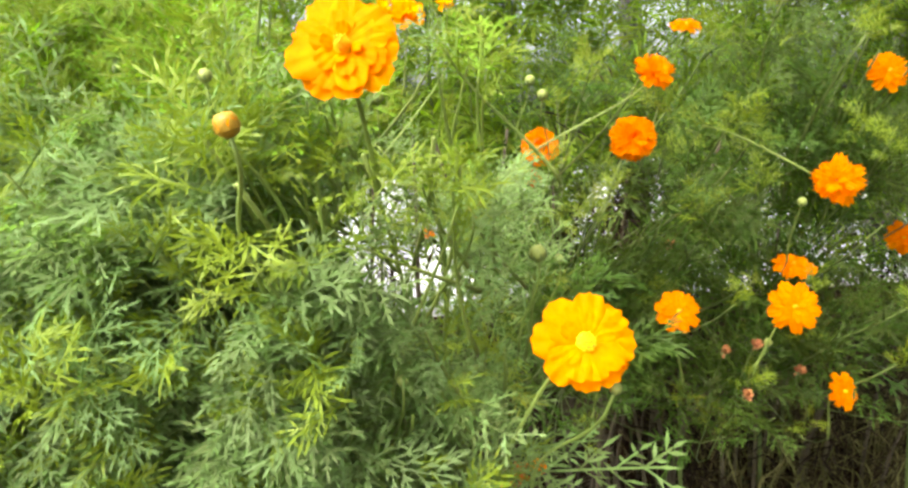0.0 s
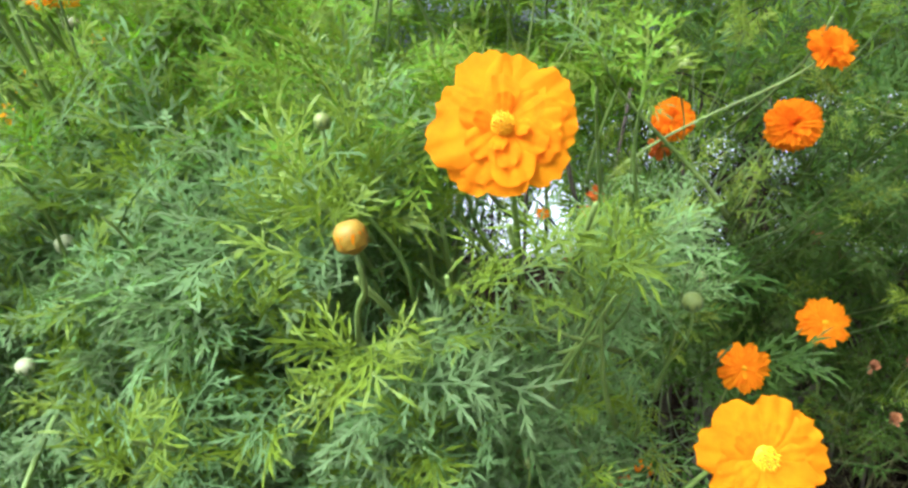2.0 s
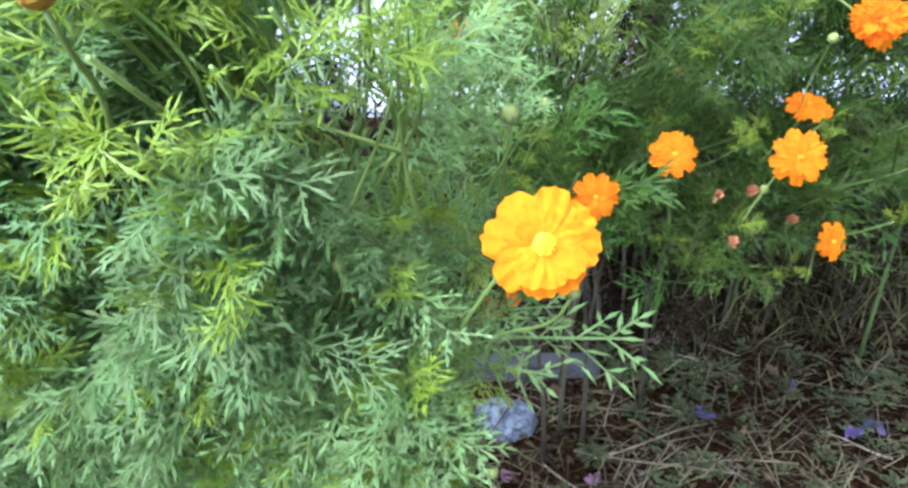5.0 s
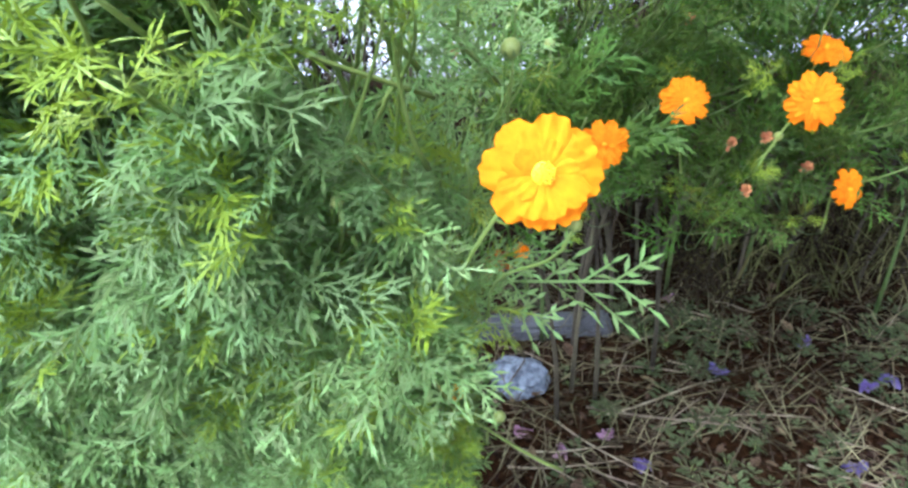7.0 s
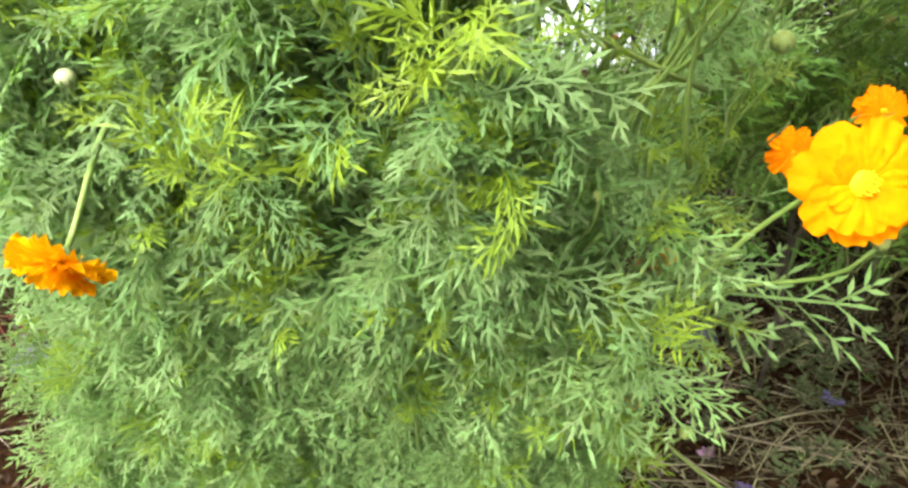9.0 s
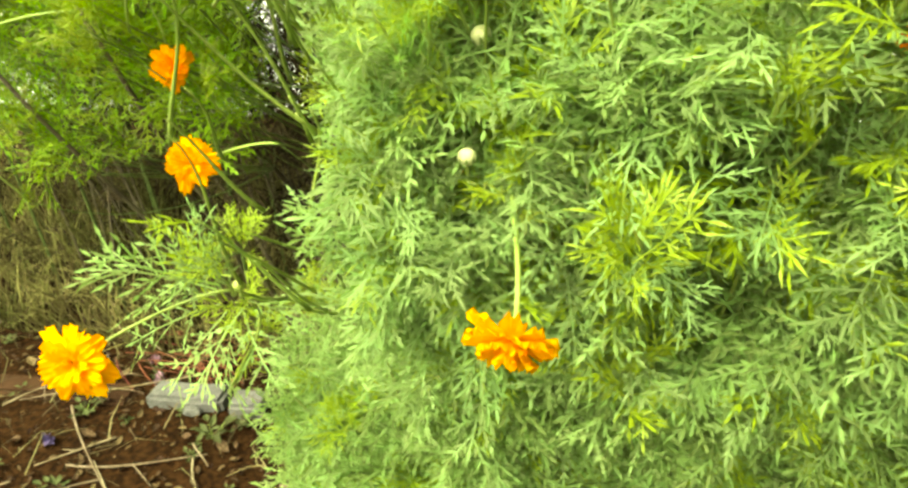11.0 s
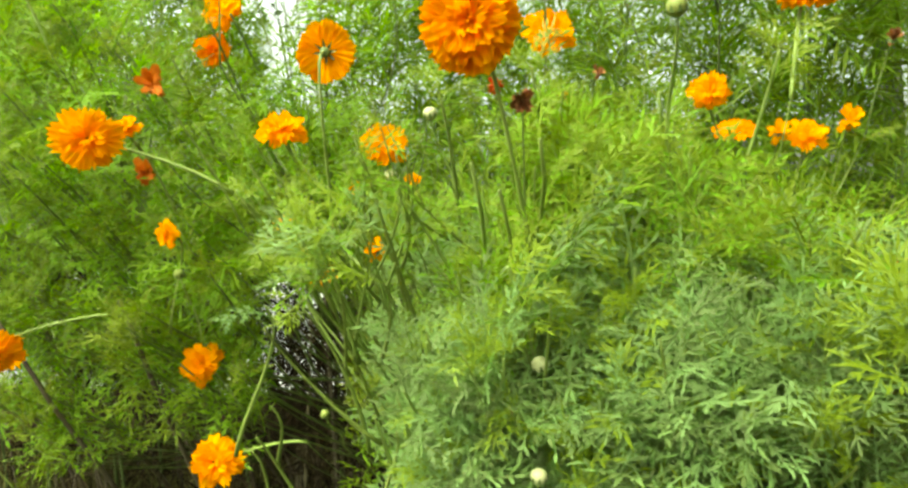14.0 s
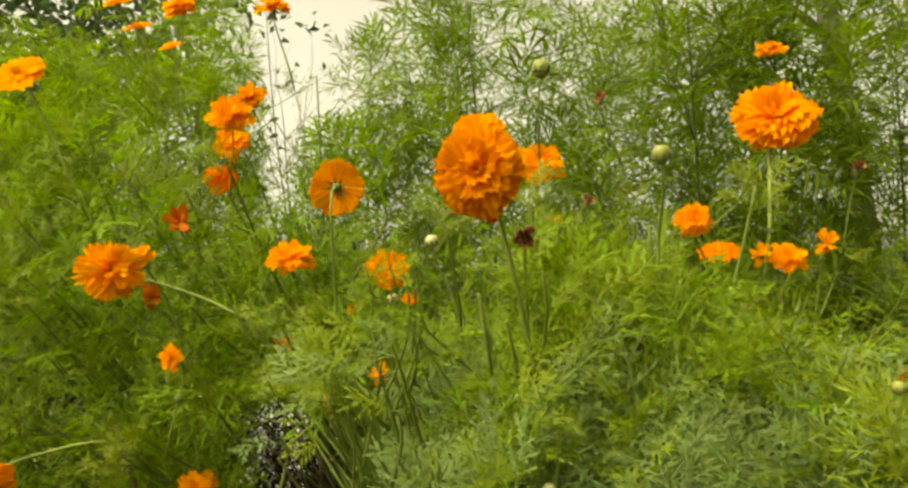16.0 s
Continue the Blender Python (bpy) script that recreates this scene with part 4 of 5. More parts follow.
bloom(plant_h, (-1.108, 1.178, 1.962), 0.050, 'double', (0.00, -0.50, 0.70))
bloom(plant_h, (-1.091, 1.003, 1.977), 0.055, 'double', (0.00, -0.50, 0.70))
flower_bud(plant_h, (-0.960, 0.639, 1.130), 0.0100, 'pale')

# leading stems and long leaves in front of the mass
plant_b.branch((-0.071, 0.485, 1.201), start=(-0.204, 0.452, 1.143), r0=0.0028, r1=0.0022, leafy=0.6, tuft=True, name="leading_stem")
plant_a.branch((0.107, 0.638, 1.232), start=(-0.067, 0.478, 1.079), r0=0.0026, r1=0.0016, leafy=0.6, tuft=True, name="leading_stem")
plant_a.branch((0.081, 0.534, 1.149), start=(-0.018, 0.541, 1.099), r0=0.0018, r1=0.0012, leafy=0.8, tuft=True, name="leading_stem")
plant_b.branch((-0.072, 0.440, 1.208), start=(-0.155, 0.380, 1.164), r0=0.0022, r1=0.0014, leafy=0.8, tuft=True, name="leading_stem")
plant_c.branch((-0.524, 0.511, 1.357), start=(-0.426, 0.573, 1.241), r0=0.0030, r1=0.0022, leafy=0.3, tuft=False, name="leading_stem")
plant_c.branch((-0.549, 0.490, 1.415), start=(-0.465, 0.563, 1.290), r0=0.0018, r1=0.0012, leafy=0.3, tuft=True, name="leading_stem")
plant_b.branch((0.015, 0.584, 1.363), start=(-0.176, 0.613, 1.235), r0=0.0028, r1=0.0018, leafy=0.5, tuft=True, name="leading_stem")
plant_b.branch((-0.052, 0.605, 1.356), start=(-0.098, 0.611, 1.279), r0=0.0024, r1=0.0016, leafy=0.5, tuft=True, name="leading_stem")
plant_b.branch((-0.119, 0.598, 1.363), start=(-0.164, 0.601, 1.301), r0=0.0020, r1=0.0014, leafy=0.6, tuft=True, name="leading_stem")
plant_b.branch((-0.106, 0.409, 1.242), start=(-0.129, 0.382, 1.155), r0=0.0030, r1=0.0026, leafy=0.8, tuft=True, name="leading_stem")
plant_b.branch((-0.078, 0.419, 1.228), start=(-0.114, 0.393, 1.189), r0=0.0018, r1=0.0012, leafy=0.5, tuft=True, name="leading_stem")
plant_a.branch((0.048, 0.469, 1.031), start=(-0.009, 0.446, 1.005), r0=0.0026, r1=0.0018, leafy=0.8, tuft=True, name="leading_stem")
plant_a.branch((-0.059, 0.546, 1.194), start=(-0.106, 0.435, 1.110), r0=0.0018, r1=0.0012, leafy=0.4, tuft=True, name="leading_stem")
plant_a.branch((-0.014, 0.597, 1.197), start=(-0.019, 0.548, 1.104), r0=0.0014, r1=0.0012, leafy=0.3, tuft=True, name="leading_stem")
plant_c.branch((-0.478, 0.595, 1.305), start=(-0.383, 0.595, 1.184), r0=0.0018, r1=0.0012, leafy=0.5, tuft=True, name="leading_stem")
plant_a.leaf(Vector((0.033, 0.468, 1.025)), Vector((0.118, -0.010, -0.023)), 0.130, keep=True)
plant_a.leaf(Vector((0.024, 0.463, 1.019)), Vector((0.059, -0.022, -0.014)), 0.085, keep=True)
plant_a.leaf(Vector((0.028, 0.473, 1.031)), Vector((0.079, 0.012, 0.001)), 0.090, keep=True)
plant_c.leaf(Vector((-0.459, 0.406, 1.069)), Vector((-0.042, -0.046, 0.038)), 0.090, keep=True)
plant_c.leaf(Vector((-0.451, 0.406, 1.061)), Vector((-0.023, -0.054, 0.001)), 0.080, keep=True)
plant_c.leaf(Vector((-0.443, 0.406, 1.052)), Vector((0.004, -0.043, -0.014)), 0.080, keep=True)
plant_c.leaf(Vector((-0.253, 0.428, 1.175)), Vector((0.015, 0.012, 0.035)), 0.055, keep=True)
plant_c.leaf(Vector((-0.248, 0.427, 1.172)), Vector((0.059, 0.035, 0.044)), 0.090, keep=True)
plant_b.leaf(Vector((-0.136, 0.368, 1.193)), Vector((-0.045, -0.052, 0.014)), 0.100, keep=True)
plant_b.leaf(Vector((-0.142, 0.368, 1.199)), Vector((-0.029, -0.003, 0.035)), 0.060, keep=True)
plant_c.leaf(Vector((-0.466, 0.542, 1.302)), Vector((-0.082, -0.072, 0.028)), 0.120, keep=True)

for dx, dy, dz, size in ((-0.9, -0.3, 0.35, 0.085), (-1.0, -0.3, 0.0, 0.070), (-0.9, -0.4, -0.45, 0.080), (-0.5, -0.5, -0.8, 0.070), (0.1, -0.6, -0.9, 0.080),
                         (0.6, -0.6, -0.6, 0.070), (0.9, -0.4, 0.0, 0.060), (-0.5, -0.3, 0.8, 0.060), (0.5, -0.3, 0.7, 0.055)):
    way = Vector((dx, dy, dz)).normalized()
    plant_c.leaf(Vector((-0.449, 0.410, 1.060)) + way * 0.015, way, size, keep=True)

# shoot tips
plant_a.tuft(-0.073, 0.300, 1.238)
plant_b.tuft(-0.126, 0.330, 1.235)
plant_b.tuft(-0.091, 0.325, 1.280)
plant_a.tuft(-0.056, 0.383, 1.255)
plant_a.tuft(-0.059, 0.516, 1.113)
plant_b.tuft(-0.173, 0.305, 1.188)
plant_b.tuft(-0.200, 0.439, 1.300)
plant_a.tuft(0.042, 0.439, 1.128)
plant_a.tuft(-0.015, 0.372, 1.120, 11)
plant_a.tuft(-0.016, 0.382, 1.012, 11)
plant_b.tuft(-0.170, 0.343, 1.095)
plant_a.tuft(0.026, 0.412, 0.928, 11)
plant_b.tuft(-0.275, 0.400, 0.890)
plant_b.tuft(-0.200, 0.430, 0.930)
plant_a.tuft(-0.050, 0.488, 1.125)
plant_c.tuft(-0.421, 0.533, 1.183)
plant_b.tuft(-0.196, 0.418, 1.162, 11)
plant_c.tuft(-0.265, 0.409, 1.130, 12)
plant_b.tuft(-0.129, 0.476, 1.220, 12)
plant_c.tuft(-0.457, 0.530, 0.983)
plant_c.tuft(-0.488, 0.551, 0.848)
plant_c.tuft(-0.477, 0.462, 1.085)
plant_c.tuft(-0.449, 0.413, 1.058, 12)
plant_c.tuft(-0.316, 0.552, 1.275)
plant_b.tuft(-0.200, 0.557, 1.300)
plant_b.tuft(-0.104, 0.600, 1.300)
plant_c.tuft(-0.242, 0.521, 1.360)
plant_c.tuft(-0.419, 0.600, 1.310)
plant_c.tuft(-0.488, 0.475, 1.375)

for x, y, z in ((-0.022, 0.330, 1.268), (-0.045, 0.325, 1.250), (0.004, 0.355, 1.258), (-0.068, 0.290, 1.262)):
    plant_a.tuft(x, y, z, 11)
for x, y, z in ((-0.272, 0.372, 1.345), (-0.250, 0.380, 1.372), (-0.292, 0.392, 1.362), (-0.240, 0.405, 1.330), (-0.265, 0.352, 1.305)):
    plant_c.tuft(x, y, z, 11)
for k in range(34):
    x, z = RNG.uniform(-0.62, 0.06), RNG.uniform(1.20, 1.44)
    y = front(x, z) + RNG.uniform(0.0, 0.08)
    if not crowded(Vector((x, y, z))) and not gap(x, max(y, 0.5), z):
        (plant_c if x < -0.22 else plant_b).tuft(x, y, z, 9)
for k in range(40):
    x, z = RNG.uniform(-1.2, -0.6), RNG.uniform(1.1, 1.6)
    if not gap(x, 0.72, z):
        (plant_g if x > -0.85 else plant_h).tuft(x, front(x, z) + RNG.uniform(0.02, 0.12), z, 9)
for k in range(30):
    x, z = RNG.uniform(0.12, 0.8), RNG.uniform(0.95, 1.4)
    (plant_d if x < 0.38 else plant_e).tuft(x, front(x, z) + RNG.uniform(0.04, 0.2), z, 9)

plant_a.skin(60, (-0.12, 0.05), (0.80, 1.24))
plant_a.skin(60, (-0.20, -0.05), (1.10, 1.27), 0.05)
plant_a.skin(26, (-0.06, 0.08), (1.19, 1.33), 0.10)
plant_b.skin(120, (-0.34, -0.07), (0.75, 1.33))
plant_b.skin(100, (-0.32, -0.07), (1.08, 1.30))
plant_c.skin(95, (-0.42, -0.25), (0.80, 1.38))
plant_c.skin(50, (-0.42, -0.22), (1.12, 1.38))
plant_c.skin(50, (-0.455, -0.36), (0.66, 0.98))
plant_c.fill(36, (-0.51, -0.38), (0.46, 0.66), (0.48, 0.92))
plant_c.fill(45, (-0.46, -0.16), (0.50, 0.85), (1.28, 1.40))
plant_b.fill(30, (-0.30, -0.05), (0.42, 0.62), (1.18, 1.36))
plant_a.fill(70, (-0.12, 0.06), (0.36, 0.75), (0.58, 1.22))
plant_b.fill(105, (-0.34, -0.06), (0.38, 0.80), (0.55, 1.30))
plant_a.fill(60, (-0.13, 0.035), (0.36, 0.50), (0.82, 1.16))
plant_b.fill(60, (-0.34, -0.10), (0.34, 0.46), (0.65, 1.27))
plant_c.fill(62, (-0.48, -0.22), (0.44, 0.90), (0.58, 1.42))
plant_c.fill(35, (-0.46, -0.20), (0.40, 0.58), (1.05, 1.36))
plant_c.fill(45, (-0.46, -0.20), (0.44, 0.66), (1.29, 1.40))
plant_c.fill(28, (-0.36, -0.19), (0.345, 0.43), (1.12, 1.30))
plant_c.fill(28, (-0.40, -0.14), (0.50, 0.75), (1.26, 1.43))
plant_c.fill(50, (-0.44, -0.14), (0.41, 0.60), (1.20, 1.41))
plant_d.fill(75, (0.05, 0.38), (0.72, 1.30), (0.85, 1.38))
plant_e.fill(70, (0.32, 0.75), (0.75, 1.40), (0.84, 1.42))
plant_f.fill(60, (0.65, 1.20), (0.85, 1.55), (0.80, 1.45))
plant_g.fill(68, (-0.88, -0.42), (0.66, 1.15), (0.93, 1.62))
plant_h.fill(68, (-1.22, -0.82), (0.68, 1.25), (0.93, 1.75))
plant_i.fill(52, (-1.75, -1.15), (0.75, 1.45), (1.0, 1.65))
for p in (plant_a, plant_b, plant_c, plant_d, plant_e, plant_f, plant_g, plant_h, plant_i):
    p.finish()

# the taller rows at the back of the bed
for k in range(55):
    x = -3.4 + 5.8 * k / 53 + RNG.uniform(-0.1, 0.1) if k < 54 else 0.17
    y = (1.75, 2.2, 2.7)[k % 3] + RNG.uniform(-0.15, 0.2)
    tall = RNG.uniform(1.8, 2.35) + 0.16 * (k % 3)
    tallp = Plant((x, y, 0), (x + RNG.uniform(-0.15, 0.15), y - RNG.uniform(0.05, 0.3), tall), "tall feathery green cosmos at the back of the bed", far=True, group="cosmos at the back of the bed")
    c = tallp.crown
    tallp.fill(40 if x < -0.1 else 27, (c.x - 0.34, c.x + 0.34), (c.y - 0.25, c.y + 0.35), (0.65 if x < -0.5 else 0.95, tall + 0.3), leafy=0.85)
    tallp.finish()

# ---- edging, stone and litter on the soil ----
def edging(x0, x1, y, turn, label, mat, sunk=0.008):
    ob = new("edging_stone", box_mesh("edging_stone", x0, x1, -0.045, 0.045, 0.0, 0.055, mat, 0.012, 0.006, 6))
    ob.matrix_basis = Matrix.Translation((0, y, -sunk)) @ pose(0, 0, 0, 0, 0, turn)
    tagged(ob, label, "edging", "bed edging")


edging(0.00, 0.42, 1.655, 1.5, "weathered grey concrete edging along the bed", M_CONCRETE_DARK)
edging(-0.62, -0.04, 1.640, 1.0, "grey concrete edging half hidden by leaves", M_CONCRETE_DARK)
edging(-1.60, -1.35, 1.525, 8.0, "pale grey concrete edging on bare soil", M_CONCRETE)
edging(-1.33, -1.235, 1.580, 11.0, "broken end of pale grey concrete edging", M_CONCRETE)
# Soil lip of the bed, shaped as a sunk box; its shadow is painted dark.
edging(-2.60, -1.66, 1.500, 7.0, "low soil lip at the bed edge, its shadow line put into the colour", M_SOIL_LIP, 0.034)


def rock(name, place, size, mat, label):
    bm = bmesh.new()
    bmesh.ops.create_icosphere(bm, subdivisions=3, radius=1.0)
    for v in bm.verts:
        v.co *= 1 + 0.35 * noise.noise(v.co * 1.7 + Vector(place) * 9) + 0.16 * noise.noise(v.co * 4.5 + Vector(place) * 5)
        v.co = Vector((v.co.x * size[0], v.co.y * size[1], v.co.z * size[2]))
    me = bpy.data.meshes.new(name)
    bm.to_mesh(me)
    bm.free()
    me.materials.append(mat)
    ob = new(name, me)
    ob.location = Vector(place) + Vector((0, 0, size[2] * 0.55))
    tagged(ob, label, "stone", "stones on the soil")


rock("stone", (0.13, 1.43, 0), (0.085, 0.06, 0.05), M_STONE, "blue-grey stone lying on the dark soil")
rock("stone", (-1.42, 1.28, 0), (0.03, 0.025, 0.02), M_CONCRETE, "small pale stone on brown soil")

LIT = random.Random(23)


def litter_leaf(seed):
    r = random.Random(seed)
    verts, faces = [], []
    for i in range(5):
        u = i / 4
        half = 0.26 * math.sin(math.pi * min(0.97, u + 0.04)) ** 0.8
        for v in (-1, 0, 1):
            verts.append((u - 0.5, half * v, 0.10 * abs(v) + 0.12 * math.sin(2.5 * u + seed) + r.uniform(-0.02, 0.02)))
    for i in range(4):
        for j in range(2):
            a = i * 3 + j
            faces.append((a, a + 3, a + 4, a + 1))
    return verts, faces


LITTER_SHAPES = [litter_leaf(i) for i in range(4)]
LITTER = [mesh_of("dead_leaf", v, f, M_LITTER) for v, f in LITTER_SHAPES]


def on_soil():
    """A place on the open soil at one or the other end of the leafy mass."""
    if LIT.random() < 0.5:
        return LIT.uniform(0.05, 1.7), LIT.uniform(0.75, 2.1)
    return LIT.uniform(-2.9, -0.6), LIT.uniform(0.75, 2.3)


for k in range(150):
    x, y = on_soil()
    ob = new("dead_leaf", LITTER[k % 4])
    s = LIT.uniform(0.03, 0.065)
    ob.matrix_basis = pose(x, y, 0.012 + LIT.uniform(0, 0.012), LIT.uniform(-25, 25), LIT.uniform(-25, 25), LIT.uniform(0, 360)) @ Matrix.Diagonal((s, s, s, 1))
    tagged(ob, "dry curled brown leaf lying on the soil", "dead leaf", "dead leaves on the soil")

verts, faces = [], []
for k in range(5200):
    x, y = on_soil()
    v, f = LITTER_SHAPES[k % 4]
    s = LIT.uniform(0.008, 0.03)
    m = pose(x, y, 0.006 + LIT.uniform(0, 0.012), LIT.uniform(-40, 40), LIT.uniform(-40, 40), LIT.uniform(0, 360)) @ Matrix.Diagonal((s, s, s, 1))
    at = len(verts)
    verts.extend([m @ Vector(p) for p in v])
    faces.extend([tuple(q + at for q in face) for face in f])
tagged(new("leaf_litter", mesh_of("leaf_litter", verts, faces, M_LITTER_MASS)), "fine crumbled brown leaf litter on the soil", "leaf litter", kind="stuff")


def twig(x, y, length, turn, thick=0.0028, mat=None, lift=0.016, label="thin dry grey-brown twig on the soil"):
    base = Vector((x, y, lift))
    d = Vector((math.cos(radians(turn)), math.sin(radians(turn)), 0))
    bow = Vector((-d.y, d.x, 0)) * LIT.uniform(-0.12, 0.12) * length
    pts = bezier(Vector((0, 0, 0)), d * length * 0.33 + bow, d * length * 0.66 + bow * 0.6 + Vector((0, 0, LIT.uniform(0, 0.04))), d * length, 8)
    v, f = tube(pts, thick, thick * 0.5, 5)
    if LIT.random() < 0.5:
        s = pts[4]
        v2, f2 = tube([s, s + (d * 0.6 + Vector((-d.y, d.x, 0.2)) * LIT.choice((-0.6, 0.6))) * length * 0.3], thick * 0.7, thick * 0.3, 4)
        v, f = merged((v, f), (v2, f2))
    ob = new("twig", mesh_of("twig", v, f, mat or M_TWIG, True))
    ob.location = base
    tagged(ob, label, "twig", "twigs on the soil")


twig(0.30, 1.33, 0.42, -12, 0.004)
twig(0.34, 1.30, 0.35, 20, 0.0035)
twig(0.45, 1.25, 0.40, 4, 0.004)
twig(-1.80, 1.20, 0.42, -35, 0.004)
twig(-1.62, 1.00, 0.38, 20, 0.0035)
for k in range(34):
    twig(-1.85 + 0.34 * LIT.random(), 1.42 + 0.20 * LIT.random(), LIT.uniform(0.18, 0.36), LIT.uniform(-42, 8), LIT.uniform(0.0018, 0.003), M_RED_TWIG,
         LIT.uniform(0.012, 0.028), "thin red-brown dead stem in a loose heap")
for k in range(140):
    x, y = on_soil()
    twig(x, y, LIT.uniform(0.08, 0.34), LIT.uniform(-50, 70) + LIT.choice((0, 180)))


def petal_heap(x, y, mat, label, size):
    """A crumpled fallen blossom."""
    verts, faces = [], []
    for k in range(7):
        v, f = LITTER_SHAPES[k % 4]
        m = pose(LIT.uniform(-0.4, 0.4) * size, LIT.uniform(-0.3, 0.3) * size, LIT.uniform(0.1, 0.5) * size, LIT.uniform(-60, 60), LIT.uniform(-60, 60), LIT.uniform(0, 360)) @ Matrix.Diagonal((size, size, size, 1))
        at = len(verts)
        verts.extend([m @ Vector(p) for p in v])
        faces.extend([tuple(q + at for q in face) for face in f])
    ob = new("fallen_blossom", mesh_of("fallen_blossom", verts, faces, mat))
    ob.location = (x, y, 0.008)
    tagged(ob, label, "fallen blossom", "fallen blossoms on the soil")


for x, y in ((0.672, 1.447), (1.036, 1.378), (1.10, 1.40), (0.40, 1.14), (-1.746, 1.064), (0.95, 1.55), (1.25, 1.15), (0.88, 1.12)):
    petal_heap(x, y, M_PURPLE, "crumpled violet blossom fallen on the soil", 0.035)
for x, y in ((0.132, 1.245), (0.333, 1.231), (0.22, 1.18), (-1.62, 1.38), (-1.70, 1.45), (0.62, 1.78)):
    petal_heap(x, y, M_PINK, "faded pink blossom fallen on the soil", 0.032)


def weed_leaves(size, n):
    """Poses of the small oval leaves of a low rosette."""
    return [pose(0, 0, 0, 0, 0, k * 137.5) @ pose(size * LIT.uniform(0.4, 1.6), 0, size * LIT.uniform(0.3, 1.2), LIT.uniform(-20, 20), -LIT.uniform(0, 40), 0) @ Matrix.Diagonal((size, size, size, 1)) for k in range(n)]


WEED_LEAF = [mesh_of("leaf", v, f, M_WEED) for v, f in LITTER_SHAPES]


def weed(x, y, size):
    ob = tagged(new("weed"), "low green weed with small oval leaves on the soil", "weed", "weeds on the soil")
    ob.location = (x, y, 0.0)
    for k, m in enumerate(weed_leaves(size, 13)):
        part("leaf", WEED_LEAF[k % 4], ob, m)
        part("leaf_stalk", mesh_of("leaf_stalk", *tube([Vector((0, 0, -0.004)), m @ Vector((-0.5, 0, 0))], 0.0012, 0.0008, 3), M_STEM), ob)


for x, y in ((0.50, 1.62), (0.57, 1.58), (0.45, 1.70), (0.70, 1.60), (0.62, 1.66), (-1.30, 1.20), (-1.75, 1.20)):
    weed(x, y, LIT.uniform(0.03, 0.042))
for k in range(24):
    weed(LIT.uniform(0.2, 1.5), LIT.uniform(1.0, 1.7), LIT.uniform(0.016, 0.028))
verts, faces = [], []
for k in range(300):
    x, y = on_soil()
    if k % 2:
        x, y = LIT.uniform(0.45, 1.7), LIT.uniform(0.9, 1.75)
    for q, m in enumerate(weed_leaves(LIT.uniform(0.012, 0.026), 12)):
        v, f = LITTER_SHAPES[q % 4]
        at = len(verts)
        verts.extend([Matrix.Translation((x, y, 0.004)) @ m @ Vector(p) for p in v])
        faces.extend([tuple(c + at for c in face) for face in f])
tagged(new("weed_cover", mesh_of("weed_cover", verts, faces, M_WEED)), "scattered tiny green weeds over the dark soil", "weeds", kind="stuff")


def dry_stalk(x, y, h):
    lean = Vector((LIT.uniform(-0.25, 0.25), LIT.uniform(-0.35, 0.1), 1)) * h
    pts = bezier(Vector((0, 0, 0)), Vector((0, 0, h * 0.4)), lean * 0.7, lean, 7)
    ob = new("dry_stalk", mesh_of("dry_stalk", *tube(pts, 0.006, 0.003, 6), M_STEM_OLD, True))
    ob.location = (x, y, -0.004)
    tagged(ob, "bare brown cosmos stalk rising from the soil", "stalk", "bare stalks in the bed")


for k in range(110):
    if k % 2:
        dry_stalk(LIT.uniform(0.25, 1.6), LIT.uniform(1.74, 2.6), LIT.uniform(0.6, 1.15))
    else:
        dry_stalk(LIT.uniform(-2.4, -0.5), LIT.uniform(1.74, 2.6), LIT.uniform(0.6, 1.2))


for k in range(36):
    y = LIT.uniform(1.2, 2.6)
    d = y - 0.7
    x = (-0.555 - 0.55 * d, -0.085 - 0.22 * d, 0.165 + 0.27 * d)[k % 3] + LIT.gauss(0, 0.05 + 0.03 * d)
    dry_stalk(x, y, LIT.uniform(0.95, 1.25) - (0.22 if k % 3 == 2 else 0.0))
for x, y in ((-0.76, 1.07), (-0.72, 1.10), (-0.80, 1.12), (-0.66, 0.92), (-0.10, 1.25), (-0.06, 1.32), (-0.13, 1.4), (0.22, 1.3), (0.27, 1.4), (0.31, 1.62)):
    dry_stalk(x, y, LIT.uniform(1.15, 1.3))


